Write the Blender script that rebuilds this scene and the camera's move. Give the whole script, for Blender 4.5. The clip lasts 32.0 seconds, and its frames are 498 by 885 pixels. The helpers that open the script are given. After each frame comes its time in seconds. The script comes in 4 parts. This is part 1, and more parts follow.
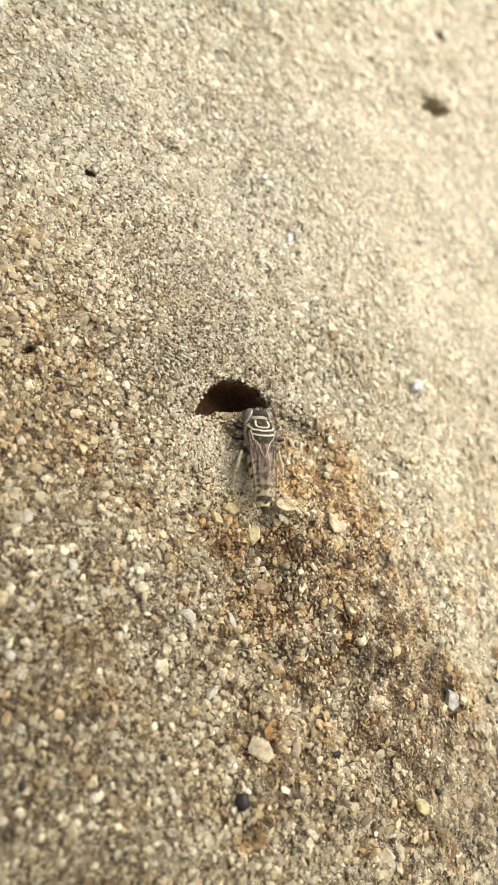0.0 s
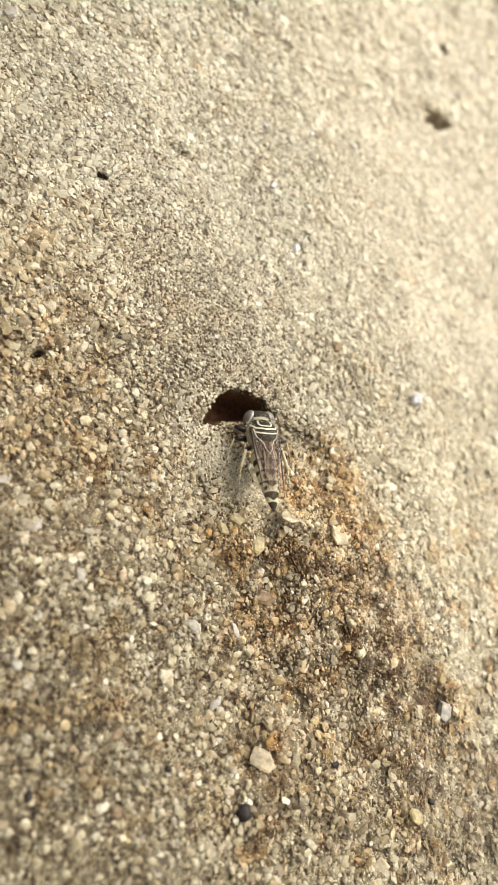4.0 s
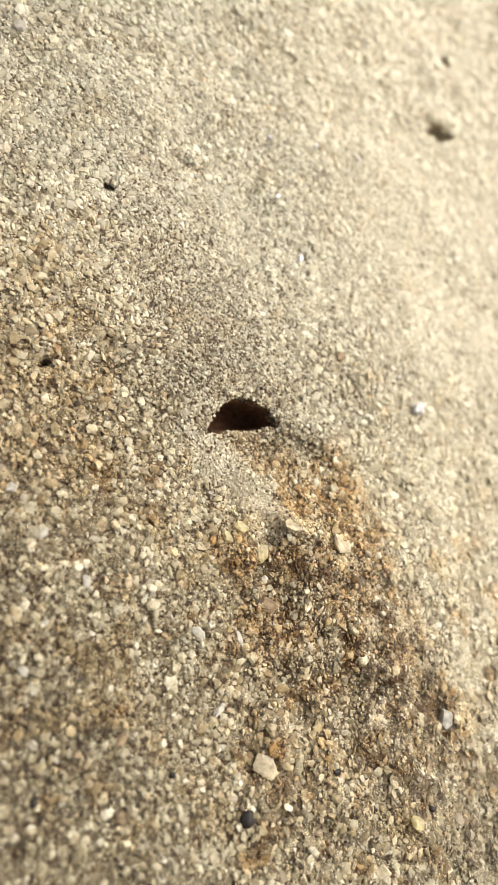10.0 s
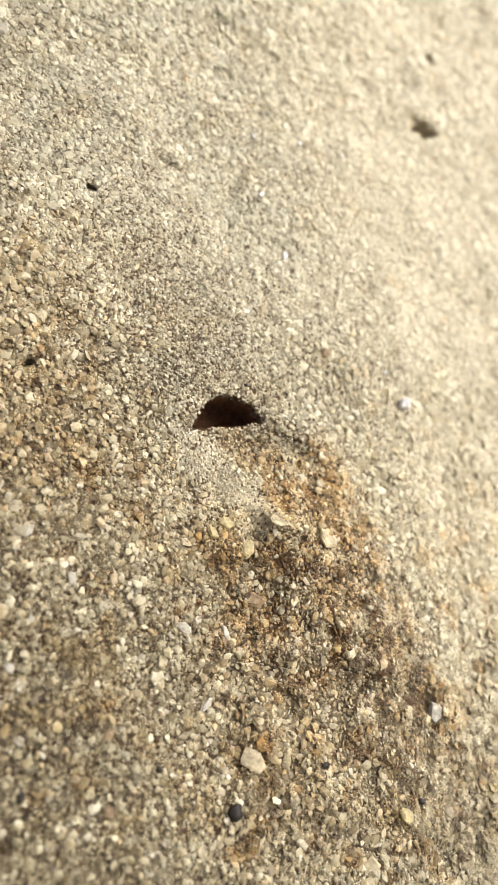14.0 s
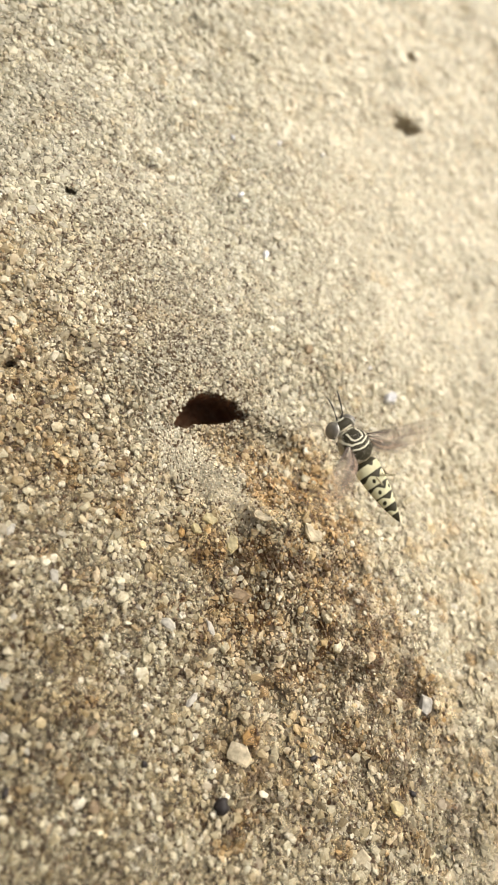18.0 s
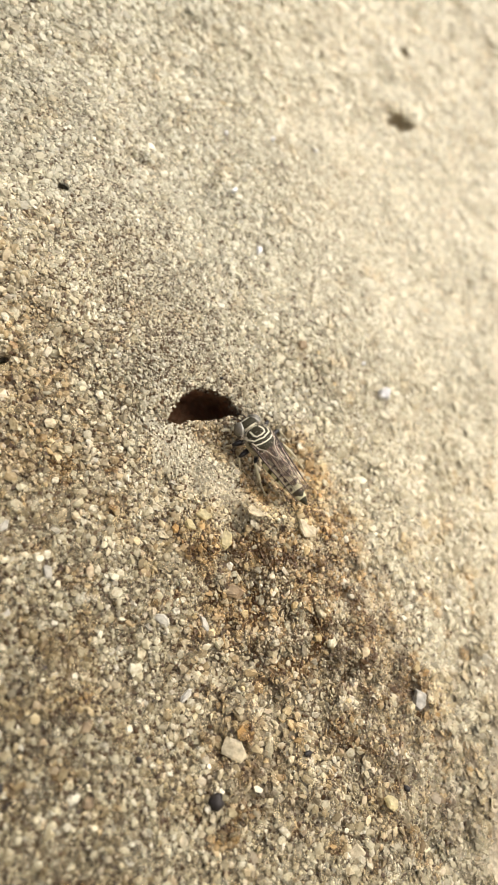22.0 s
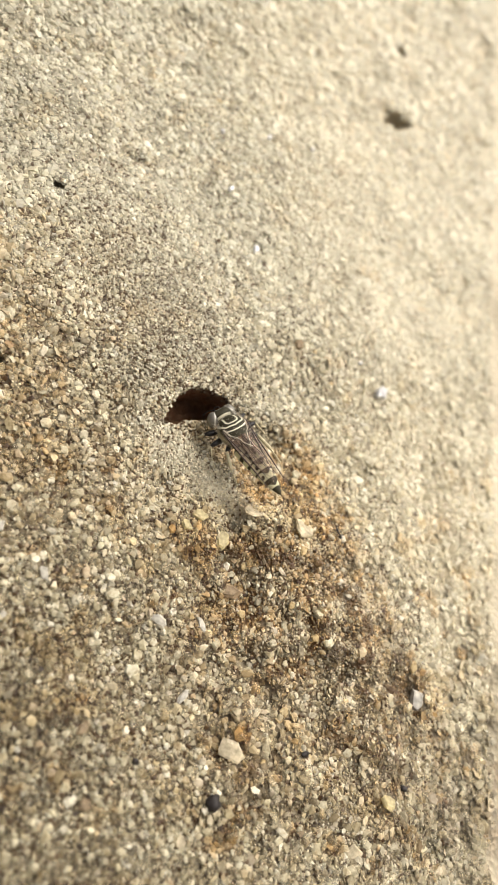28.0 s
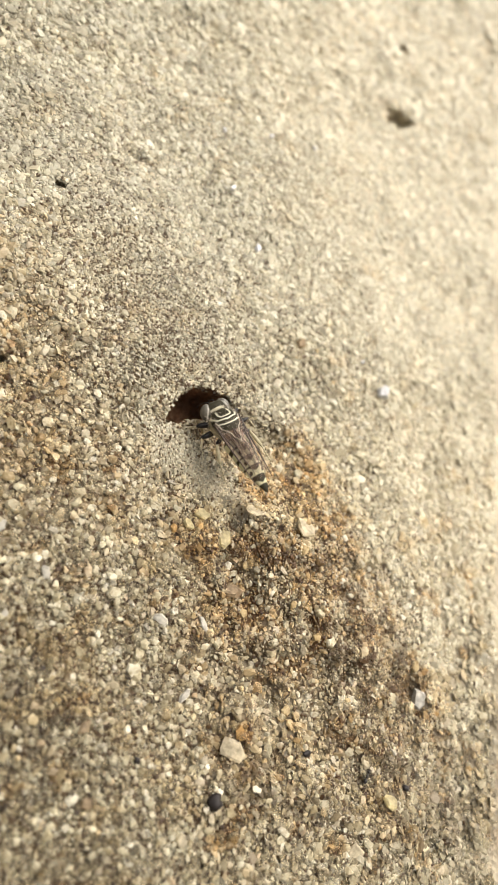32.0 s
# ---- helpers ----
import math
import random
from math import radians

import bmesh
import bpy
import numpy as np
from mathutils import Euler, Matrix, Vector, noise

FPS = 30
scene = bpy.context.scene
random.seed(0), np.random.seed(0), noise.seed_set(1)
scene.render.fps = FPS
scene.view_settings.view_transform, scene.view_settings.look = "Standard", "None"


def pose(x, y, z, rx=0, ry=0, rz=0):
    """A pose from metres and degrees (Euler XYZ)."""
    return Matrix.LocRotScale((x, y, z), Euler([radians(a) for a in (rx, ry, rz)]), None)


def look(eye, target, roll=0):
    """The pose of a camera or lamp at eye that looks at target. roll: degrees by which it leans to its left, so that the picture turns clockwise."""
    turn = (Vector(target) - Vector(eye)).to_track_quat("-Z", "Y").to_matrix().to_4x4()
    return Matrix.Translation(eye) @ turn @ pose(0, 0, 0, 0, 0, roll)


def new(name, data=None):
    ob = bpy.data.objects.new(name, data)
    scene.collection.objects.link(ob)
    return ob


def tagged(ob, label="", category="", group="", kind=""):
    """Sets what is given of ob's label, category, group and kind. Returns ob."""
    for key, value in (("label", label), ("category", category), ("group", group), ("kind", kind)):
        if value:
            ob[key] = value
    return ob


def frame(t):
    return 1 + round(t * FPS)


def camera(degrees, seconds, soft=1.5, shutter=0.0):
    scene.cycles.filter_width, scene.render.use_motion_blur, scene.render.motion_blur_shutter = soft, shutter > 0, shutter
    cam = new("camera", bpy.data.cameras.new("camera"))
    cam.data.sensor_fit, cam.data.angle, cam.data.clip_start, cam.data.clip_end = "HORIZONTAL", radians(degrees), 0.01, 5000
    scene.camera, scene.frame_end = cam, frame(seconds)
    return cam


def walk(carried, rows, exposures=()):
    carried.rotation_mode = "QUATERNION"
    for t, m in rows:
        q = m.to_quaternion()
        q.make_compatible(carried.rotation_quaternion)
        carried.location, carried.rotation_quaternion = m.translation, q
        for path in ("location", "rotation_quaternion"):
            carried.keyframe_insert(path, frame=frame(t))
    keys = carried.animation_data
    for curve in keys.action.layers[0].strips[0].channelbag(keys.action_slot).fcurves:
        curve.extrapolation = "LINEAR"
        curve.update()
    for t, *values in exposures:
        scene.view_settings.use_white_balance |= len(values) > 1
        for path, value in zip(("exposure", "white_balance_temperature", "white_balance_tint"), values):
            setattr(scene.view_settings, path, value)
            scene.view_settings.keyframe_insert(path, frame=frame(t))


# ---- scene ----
MM = 0.001
TILT = radians(35)          # the bank's slope

# ---- camera ----
cam = camera(36, 32.0, soft=1.5, shutter=0.5)
cam.data.dof.use_dof, cam.data.dof.focus_distance, cam.data.dof.aperture_fstop = True, 0.0852, 29
walk(cam, [
    (0, pose(-0.042367, -0.064241, 0.044443, 56.402, -20.814, -19.555)),
    (0.5, pose(-0.043059, -0.063727, 0.044446, 56.297, -21.217, -19.690)),
    (1, pose(-0.044341, -0.063111, 0.044575, 56.293, -21.968, -19.843)),
    (1.5, pose(-0.044758, -0.062848, 0.044552, 56.274, -22.271, -19.996)),
    (2, pose(-0.045518, -0.062348, 0.044720, 56.170, -22.779, -20.227)),
    (2.5, pose(-0.045790, -0.062085, 0.044589, 56.199, -22.991, -20.357)),
    (3, pose(-0.046054, -0.061865, 0.044478, 56.227, -23.243, -20.491)),
    (3.5, pose(-0.046417, -0.061607, 0.044319, 56.249, -23.503, -20.712)),
    (5.5, pose(-0.047393, -0.061469, 0.044563, 56.530, -24.191, -21.261)),
    (6, pose(-0.047592, -0.061606, 0.044612, 56.671, -24.249, -21.410)),
    (6.5, pose(-0.047760, -0.061797, 0.044996, 56.635, -24.144, -21.190)),
    (7, pose(-0.047789, -0.061942, 0.044899, 56.693, -24.011, -21.028)),
    (7.5, pose(-0.048284, -0.061541, 0.044957, 56.681, -24.204, -20.766)),
    (8, pose(-0.048299, -0.061400, 0.044966, 56.602, -24.247, -20.752)),
    (8.5, pose(-0.047965, -0.061394, 0.044737, 56.523, -24.058, -20.572)),
    (9, pose(-0.047537, -0.061585, 0.044948, 56.456, -23.780, -20.506)),
    (9.5, pose(-0.047564, -0.061725, 0.045027, 56.552, -23.834, -20.596)),
    (10, pose(-0.047694, -0.061695, 0.044739, 56.731, -23.981, -20.825)),
    (10.5, pose(-0.047628, -0.061694, 0.044891, 56.677, -24.015, -20.882)),
    (11, pose(-0.047380, -0.062033, 0.044917, 56.824, -23.855, -20.864)),
    (11.5, pose(-0.046996, -0.062388, 0.045089, 56.851, -23.617, -20.976)),
    (12, pose(-0.046747, -0.062514, 0.045036, 56.894, -23.474, -21.044)),
    (12.5, pose(-0.046705, -0.062715, 0.045186, 56.956, -23.389, -21.011)),
    (13, pose(-0.046484, -0.062989, 0.045200, 57.022, -23.309, -21.140)),
    (13.5, pose(-0.046360, -0.062991, 0.045064, 57.119, -23.306, -21.224)),
    (14, pose(-0.046284, -0.063065, 0.045244, 57.028, -23.261, -21.216)),
    (14.5, pose(-0.045911, -0.063261, 0.045365, 57.049, -23.043, -21.168)),
    (16.5, pose(-0.044241, -0.064952, 0.045783, 57.369, -21.960, -21.133)),
    (17, pose(-0.043856, -0.065194, 0.045879, 57.431, -21.771, -21.111)),
    (17.5, pose(-0.043748, -0.065220, 0.045788, 57.544, -21.726, -21.140)),
    (18, pose(-0.043331, -0.065513, 0.045816, 57.601, -21.538, -21.135)),
    (18.5, pose(-0.043355, -0.065551, 0.045962, 57.553, -21.524, -21.261)),
    (19, pose(-0.042979, -0.065615, 0.045898, 57.502, -21.375, -21.179)),
    (19.5, pose(-0.043014, -0.065559, 0.046027, 57.433, -21.423, -21.286)),
    (20, pose(-0.043037, -0.065562, 0.045890, 57.579, -21.482, -21.438)),
    (20.5, pose(-0.043125, -0.065495, 0.045970, 57.523, -21.574, -21.443)),
    (21, pose(-0.043116, -0.065534, 0.045873, 57.565, -21.585, -21.465)),
    (21.5, pose(-0.043314, -0.065422, 0.045843, 57.477, -21.650, -21.474)),
    (22, pose(-0.043124, -0.065663, 0.045766, 57.530, -21.583, -21.522)),
    (22.5, pose(-0.043286, -0.065384, 0.045875, 57.427, -21.693, -21.585)),
    (23, pose(-0.043072, -0.065393, 0.045800, 57.467, -21.672, -21.614)),
    (23.5, pose(-0.043070, -0.065345, 0.045727, 57.460, -21.695, -21.674)),
    (24, pose(-0.043228, -0.065269, 0.045828, 57.406, -21.767, -21.783)),
    (24.5, pose(-0.043273, -0.065196, 0.045751, 57.466, -21.843, -21.883)),
    (25, pose(-0.043263, -0.065294, 0.045727, 57.513, -21.839, -21.813)),
    (25.5, pose(-0.043194, -0.065271, 0.045661, 57.528, -21.823, -21.840)),
    (27.5, pose(-0.043164, -0.065183, 0.045778, 57.454, -21.802, -21.812)),
    (28, pose(-0.043242, -0.065202, 0.045701, 57.492, -21.838, -21.877)),
    (28.5, pose(-0.043390, -0.065128, 0.045808, 57.477, -21.911, -21.901)),
    (29, pose(-0.043369, -0.065195, 0.045764, 57.458, -21.861, -21.830)),
    (29.5, pose(-0.043468, -0.065056, 0.045741, 57.401, -21.925, -21.832)),
    (30, pose(-0.043489, -0.064957, 0.045629, 57.409, -21.947, -21.768)),
    (30.5, pose(-0.043343, -0.065079, 0.045616, 57.444, -21.843, -21.740)),
    (31, pose(-0.043269, -0.065063, 0.045599, 57.386, -21.825, -21.685)),
    (31.5, pose(-0.043324, -0.065015, 0.045598, 57.386, -21.818, -21.783)),
    (32, pose(-0.043084, -0.065186, 0.045782, 57.312, -21.701, -21.664)),
], exposures=[(0, 0.11), (13, 0.10), (17, 0.06), (32, 0.06)])

# ---- sky and sun: high, wide, soft daylight ----
world = bpy.data.worlds.new("sky")
scene.world = world
world.use_nodes = True
sky = world.node_tree.nodes.new("ShaderNodeTexSky")
sky.sky_type, sky.sun_disc, sky.sun_elevation, sky.sun_rotation = "NISHITA", False, radians(63), radians(108)
sky.air_density, sky.dust_density, sky.ozone_density = 0.25, 8.0, 0.3
world.node_tree.links.new(sky.outputs[0], world.node_tree.nodes["Background"].inputs[0])
world.node_tree.nodes["Background"].inputs[1].default_value = 0.16
sun = new("sun", bpy.data.lights.new("sun", "SUN"))
sun.data.energy, sun.data.angle, sun.data.color = 3.0, radians(78), (0.975, 0.965, 0.885)
sun.matrix_world = look((0.46, -0.15, 0.90), (0, 0, 0))

# ---- materials ----


def shader(name, rough=0.6, spec=0.5):
    m = bpy.data.materials.new(name)
    m.use_nodes = True
    b = m.node_tree.nodes["Principled BSDF"]
    b.inputs["Roughness"].default_value = rough
    b.inputs["Specular IOR Level"].default_value = spec
    return m, m.node_tree, b


def node(tree, kind, **inputs):
    n = tree.nodes.new(kind)
    for key, value in inputs.items():
        n.inputs[key.replace("_", " ")].default_value = value
    return n


def ramp(tree, source, stops, mode="LINEAR"):
    n = tree.nodes.new("ShaderNodeValToRGB")
    n.color_ramp.interpolation = mode
    while len(n.color_ramp.elements) < len(stops):
        n.color_ramp.elements.new(0.5)
    for e, (at, c) in zip(n.color_ramp.elements, stops):
        e.position, e.color = at, (*c, 1)
    tree.links.new(source, n.inputs[0])
    return n.outputs[0]


def mix(tree, factor, a, b, mode="MIX"):
    n = tree.nodes.new("ShaderNodeMix")
    n.data_type, n.blend_type = "RGBA", mode
    for socket, value in ((n.inputs[0], factor), (n.inputs[6], a), (n.inputs[7], b)):
        if isinstance(value, (tuple, float, int)):
            socket.default_value = (*value, 1) if isinstance(value, tuple) else value
        else:
            tree.links.new(value, socket)
    return n.outputs[2]


def attribute(tree, name):
    n = tree.nodes.new("ShaderNodeAttribute")
    n.attribute_name = name
    return n.outputs["Fac"]


def bump(tree, b, source, strength, distance):
    n = node(tree, "ShaderNodeBump", Strength=strength, Distance=distance)
    tree.links.new(source, n.inputs["Height"])
    tree.links.new(n.outputs[0], b.inputs["Normal"])


def noise_at(tree, scale, detail=3.0, rough=0.55):
    c = tree.nodes.new("ShaderNodeTexCoord")
    n = node(tree, "ShaderNodeTexNoise", Scale=scale, Detail=detail, Roughness=rough)
    tree.links.new(c.outputs["Object"], n.inputs["Vector"])
    return n.outputs[0]


QUARTZ = [(0.0, (0.05, 0.04, 0.03)), (0.04, (0.20, 0.155, 0.09)), (0.10, (0.36, 0.29, 0.16)), (0.20, (0.46, 0.405, 0.25)), (0.38, (0.50, 0.465, 0.325)), (0.56, (0.57, 0.54, 0.40)),
          (0.74, (0.63, 0.605, 0.475)), (0.88, (0.71, 0.69, 0.575)), (0.97, (0.86, 0.85, 0.77)), (1.0, (0.46, 0.31, 0.16))]


def grain_shader(name, island, tint=None):
    """Quartz grains, each of its own colour; dug-out sand is brown, low coarse sand darker for the light's falloff,
    sand on the right paler.
    """
    m, t, b = shader(name, 0.42, 0.28)
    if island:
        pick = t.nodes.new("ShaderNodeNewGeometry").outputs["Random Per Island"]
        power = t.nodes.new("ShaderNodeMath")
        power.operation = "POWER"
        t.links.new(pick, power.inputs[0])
        t.links.new(attribute(t, "mineral_shade"), power.inputs[1])
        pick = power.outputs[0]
    else:
        pale = node(t, "ShaderNodeMapRange", To_Min=0.2, To_Max=0.98)
        t.links.new(t.nodes.new("ShaderNodeObjectInfo").outputs["Random"], pale.inputs[0])
        pick = pale.outputs[0]
    c = mix(t, 0.38, ramp(t, pick, QUARTZ), (0.66, 0.605, 0.44))
    fleck = ramp(t, noise_at(t, 3600, 3.0, 0.7), [(0.30, (0.82, 0.76, 0.66)), (0.50, (0.99, 0.98, 0.96)), (0.70, (1.10, 1.10, 1.10))])
    c = mix(t, 1.0, c, fleck, "MULTIPLY")
    stain = ramp(t, noise_at(t, 700, 4.0, 0.6), [(0.33, (0.42, 0.35, 0.26)), (0.44, (0.94, 0.92, 0.88)), (0.64, (1.16, 1.18, 1.18))])
    c = mix(t, 1.0, c, stain, "MULTIPLY")
    if tint:
        c = mix(t, 1.0, c, tint, "MULTIPLY")
    if island:
        c = mix(t, attribute(t, "dust"), c, mix(t, 0.55, c, (0.52, 0.505, 0.395)))
        c = mix(t, attribute(t, "cream"), c, mix(t, 0.50, c, (0.69, 0.63, 0.455)))
        c = mix(t, attribute(t, "honey"), c, mix(t, 1.0, c, (1.0, 0.85, 0.63), "MULTIPLY"))
        c = mix(t, attribute(t, "shade_tone"), c, mix(t, 1.0, c, (0.52, 0.495, 0.44), "MULTIPLY"))
        c = mix(t, attribute(t, "damp"), c, mix(t, 1.0, c, (0.80, 0.63, 0.445), "MULTIPLY"))
        c = mix(t, attribute(t, "dark"), c, mix(t, 1.0, c, (0.15, 0.10, 0.062), "MULTIPLY"))
    t.links.new(c, b.inputs["Base Color"])
    bump(t, b, noise_at(t, 2600, 3.0), 0.5, 0.0001)
    clear = t.nodes.new("ShaderNodeMath")                # every grain more or less clear
    clear.operation = "PINGPONG"
    t.links.new(pick, clear.inputs[0])
    clear.inputs[1].default_value = 0.037
    alpha = node(t, "ShaderNodeMapRange", From_Max=0.037, To_Min=0.36, To_Max=0.97)
    t.links.new(clear.outputs[0], alpha.inputs[0])
    solid = alpha.outputs[0]
    if island:
        most = t.nodes.new("ShaderNodeMath")
        most.operation = "MAXIMUM"
        t.links.new(solid, most.inputs[0])
        t.links.new(attribute(t, "dark"), most.inputs[1])
        solid = most.outputs[0]
    t.links.new(solid, b.inputs["Alpha"])
    return m


GRAIN = grain_shader("loose_quartz_grains", True)
GRAIN_ONE = grain_shader("single_quartz_grain", False)
GRAIN_AMBER = grain_shader("amber_quartz_grain", False, (0.98, 0.84, 0.64))


def sand_shader():
    """The packed sand under the grains."""
    m, t, b = shader("packed_sand", 0.85, 0.3)
    c = t.nodes.new("ShaderNodeTexCoord")
    v = node(t, "ShaderNodeTexVoronoi", Scale=1500.0)
    t.links.new(c.outputs["Object"], v.inputs["Vector"])
    tint = ramp(t, v.outputs["Color"], [(0.1, (0.07, 0.055, 0.035)), (0.5, (0.20, 0.17, 0.112)), (0.9, (0.40, 0.36, 0.26))])
    tint = mix(t, noise_at(t, 60.0), mix(t, 1.0, tint, (0.7, 0.64, 0.55), "MULTIPLY"), tint)
    tint = mix(t, attribute(t, "damp"), tint, mix(t, 1.0, tint, (0.42, 0.26, 0.13), "MULTIPLY"))
    tint = mix(t, attribute(t, "cream"), tint, mix(t, 0.85, tint, (0.62, 0.55, 0.40)))
    # Inside the burrow's mouth the sand is a redder brown.
    tint = mix(t, attribute(t, "mouth_brown"), tint, mix(t, 0.75, tint, (0.27, 0.135, 0.07)))
    t.links.new(tint, b.inputs["Base Color"])
    bump(t, b, v.outputs["Distance"], 0.8, 0.0004)
    return m


SAND = sand_shader()


def plain(name, colour, rough=0.5, spec=0.5, scale=2500.0, low=0.7):
    m, t, b = shader(name, rough, spec)
    c = mix(t, ramp(t, noise_at(t, scale, 4.0), [(0.34, (0, 0, 0)), (0.66, (1, 1, 1))]), tuple(low * q for q in colour), colour)
    t.links.new(c, b.inputs["Base Color"])
    bump(t, b, noise_at(t, scale * 2.2), 0.25, 0.00004)
    return m


def marked(name, dark, pale, side=None, rough=0.55, spec=0.10):
    """Dark chitin with pale markings where the attribute mark is above one half."""
    m, t, b = shader(name, rough, spec)
    n = noise_at(t, 1600.0, 4.0)
    d = mix(t, n, tuple(0.6 * q for q in dark), tuple(1.35 * q for q in dark))
    if side:
        d = mix(t, ramp(t, attribute(t, "side"), [(0.35, (0, 0, 0)), (0.65, (1, 1, 1))]), d, mix(t, n, tuple(0.62 * q for q in side), side))
    p = mix(t, n, tuple(0.75 * q for q in pale), pale)
    edge = t.nodes.new("ShaderNodeMath")
    edge.operation = "MULTIPLY_ADD"
    edge.inputs[1].default_value, edge.inputs[2].default_value = 0.16, -0.08
    t.links.new(n, edge.inputs[0])
    total = t.nodes.new("ShaderNodeMath")
    t.links.new(edge.outputs[0], total.inputs[0])
    t.links.new(attribute(t, "mark"), total.inputs[1])
    t.links.new(mix(t, ramp(t, total.outputs[0], [(0.46, (0, 0, 0)), (0.54, (1, 1, 1))]), d, p), b.inputs["Base Color"])
    bump(t, b, noise_at(t, 5000.0, 2.0), 0.3, 0.00004)
    return m


THORAX = marked("dark_hairy_chitin", (0.040, 0.036, 0.022), (0.76, 0.73, 0.56), (0.42, 0.37, 0.25), 0.55)
ABDOMEN = marked("banded_chitin", (0.034, 0.030, 0.016), (0.61, 0.585, 0.37), None, 0.45)
BLACK = plain("black_chitin", (0.014, 0.011, 0.010), 0.38, 0.35)
EYE = marked("compound_eye", (0.15, 0.14, 0.115), (0.45, 0.43, 0.36), None, 0.25, 0.6)
PALE_LEG = plain("pale_leg", (0.52, 0.46, 0.29), 0.5)
HAIR = plain("pale_hair", (0.55, 0.49, 0.38), 0.6)
VEIN = plain("wing_vein", (0.045, 0.028, 0.018), 0.45)


def wing_shader():
    m, t, b = shader("clear_brownish_wing", 0.35, 0.3)
    c = mix(t, ramp(t, noise_at(t, 1100.0), [(0.40, (0, 0, 0)), (0.60, (1, 1, 1))]), (0.36, 0.245, 0.165), (0.60, 0.455, 0.32))
    c = mix(t, ramp(t, attribute(t, "pleat"), [(0.25, (0, 0, 0)), (0.75, (1, 1, 1))]), (0.10, 0.058, 0.036), c)
    t.links.new(c, b.inputs["Base Color"])
    fade = t.nodes.new("ShaderNodeMapRange")             # pleated and dense at the root, clear at the tip
    fade.inputs[3].default_value, fade.inputs[4].default_value = 0.60, 0.12
    t.links.new(attribute(t, "reach"), fade.inputs[0])
    t.links.new(fade.outputs[0], b.inputs["Alpha"])
    bump(t, b, noise_at(t, 1500.0), 0.3, 0.00008)
    return m


WING = wing_shader()

# ---- the relief of the sand, in millimetres on the slope: u across, v uphill, w out of the slope ----
lattice = np.random.RandomState(5).rand(4, 128, 128)


def wave(u, v, size, layer=0):
    """Smooth noise in -1..1 with bumps of that size."""
    a, b = np.asarray(u) / size + 37.3, np.asarray(v) / size + 51.7
    i, j = np.floor(a).astype(int), np.floor(b).astype(int)
    x, y = a - i, b - j
    x, y = x * x * (3 - 2 * x), y * y * (3 - 2 * y)
    g = lattice[layer]
    low = g[i % 128, j % 128] * (1 - x) + g[(i + 1) % 128, j % 128] * x
    top = g[i % 128, (j + 1) % 128] * (1 - x) + g[(i + 1) % 128, (j + 1) % 128] * x
    return 2 * (low * (1 - y) + top * y) - 1


def blob(u, v, cu, cv, ru, rv, turn=0.0):
    """A soft hump of height 1."""
    c, s = math.cos(radians(turn)), math.sin(radians(turn))
    a, b = (u - cu) * c + (v - cv) * s, (v - cv) * c - (u - cu) * s
    return np.exp(-(a / ru) ** 2 - (b / rv) ** 2)


def step(x):
    x = np.clip(x, 0, 1)
    return x * x * (3 - 2 * x)


def seam(u, v, a, b, width):
    """A soft ridge of height 1 along the line from a to b."""
    a, b = np.array(a, float), np.array(b, float)
    d = b - a
    t = np.clip(((u - a[0]) * d[0] + (v - a[1]) * d[1]) / (d @ d), 0, 1)
    return np.exp(-((u - a[0] - t * d[0]) ** 2 + (v - a[1] - t * d[1]) ** 2) / width ** 2)


def levee(u, v):
    """The pale ridge of finest sand that the digging heaps up beside the burrow."""
    return seam(u, v, (-9.6, -1.2), (0.6, -8.0), 1.8)


def spoil_at(u, v):
    """1 on the heap of dug-out sand below the burrow, which spreads downhill."""
    left = step((u + 8.5 + 0.05 * (v + 20) + 1.6 * wave(u, v, 4.0, 1)) / 4.0)
    right = step((13.6 - 0.5 * v + 1.8 * wave(u, v, 4.5, 2) - u) / 5.0)
    return left * right * step((-v - 1.5) / 7.0) * step((v + 52) / 22)


def burrow(u, v):
    """How far inside the mouth of the burrow: above 0 within its arch."""
    sill = 1.9 + 0.22 * (u + 3.5)
    uu = u + 3.7 + 0.10 * (v - sill) + 0.25 * wave(u, v, 1.3, 3)
    arch = 1 - (abs(uu / 5.1) ** 1.75 + abs((v - sill) / (4.0 + 0.35 * wave(u, v, 1.0, 2))) ** 1.75) ** 0.571
    return np.minimum(arch, (v - sill - 0.25 * wave(u, v, 1.1, 1)) / 0.9)


def pits(u, v):
    """Small holes in the sand: above 0 within them."""
    best = 1 - np.hypot((u - 35.4) / 3.3, (v - 58.2) / 2.4)
    best = np.maximum(best, 1 - np.hypot((u - 38.2) / 1.5, (v - 73.1) / 1.3))
    best = np.maximum(best, 1 - np.hypot((u + 20.4 + 0.3 * (v - 29.4)) / 1.0, (v - 29.4) / 0.6))
    best = np.maximum(best, 1 - np.hypot((u + 26.2) / 0.6, (v - 7.0) / 0.4))
    return best + 0.1 * wave(u, v, 0.9, 1)


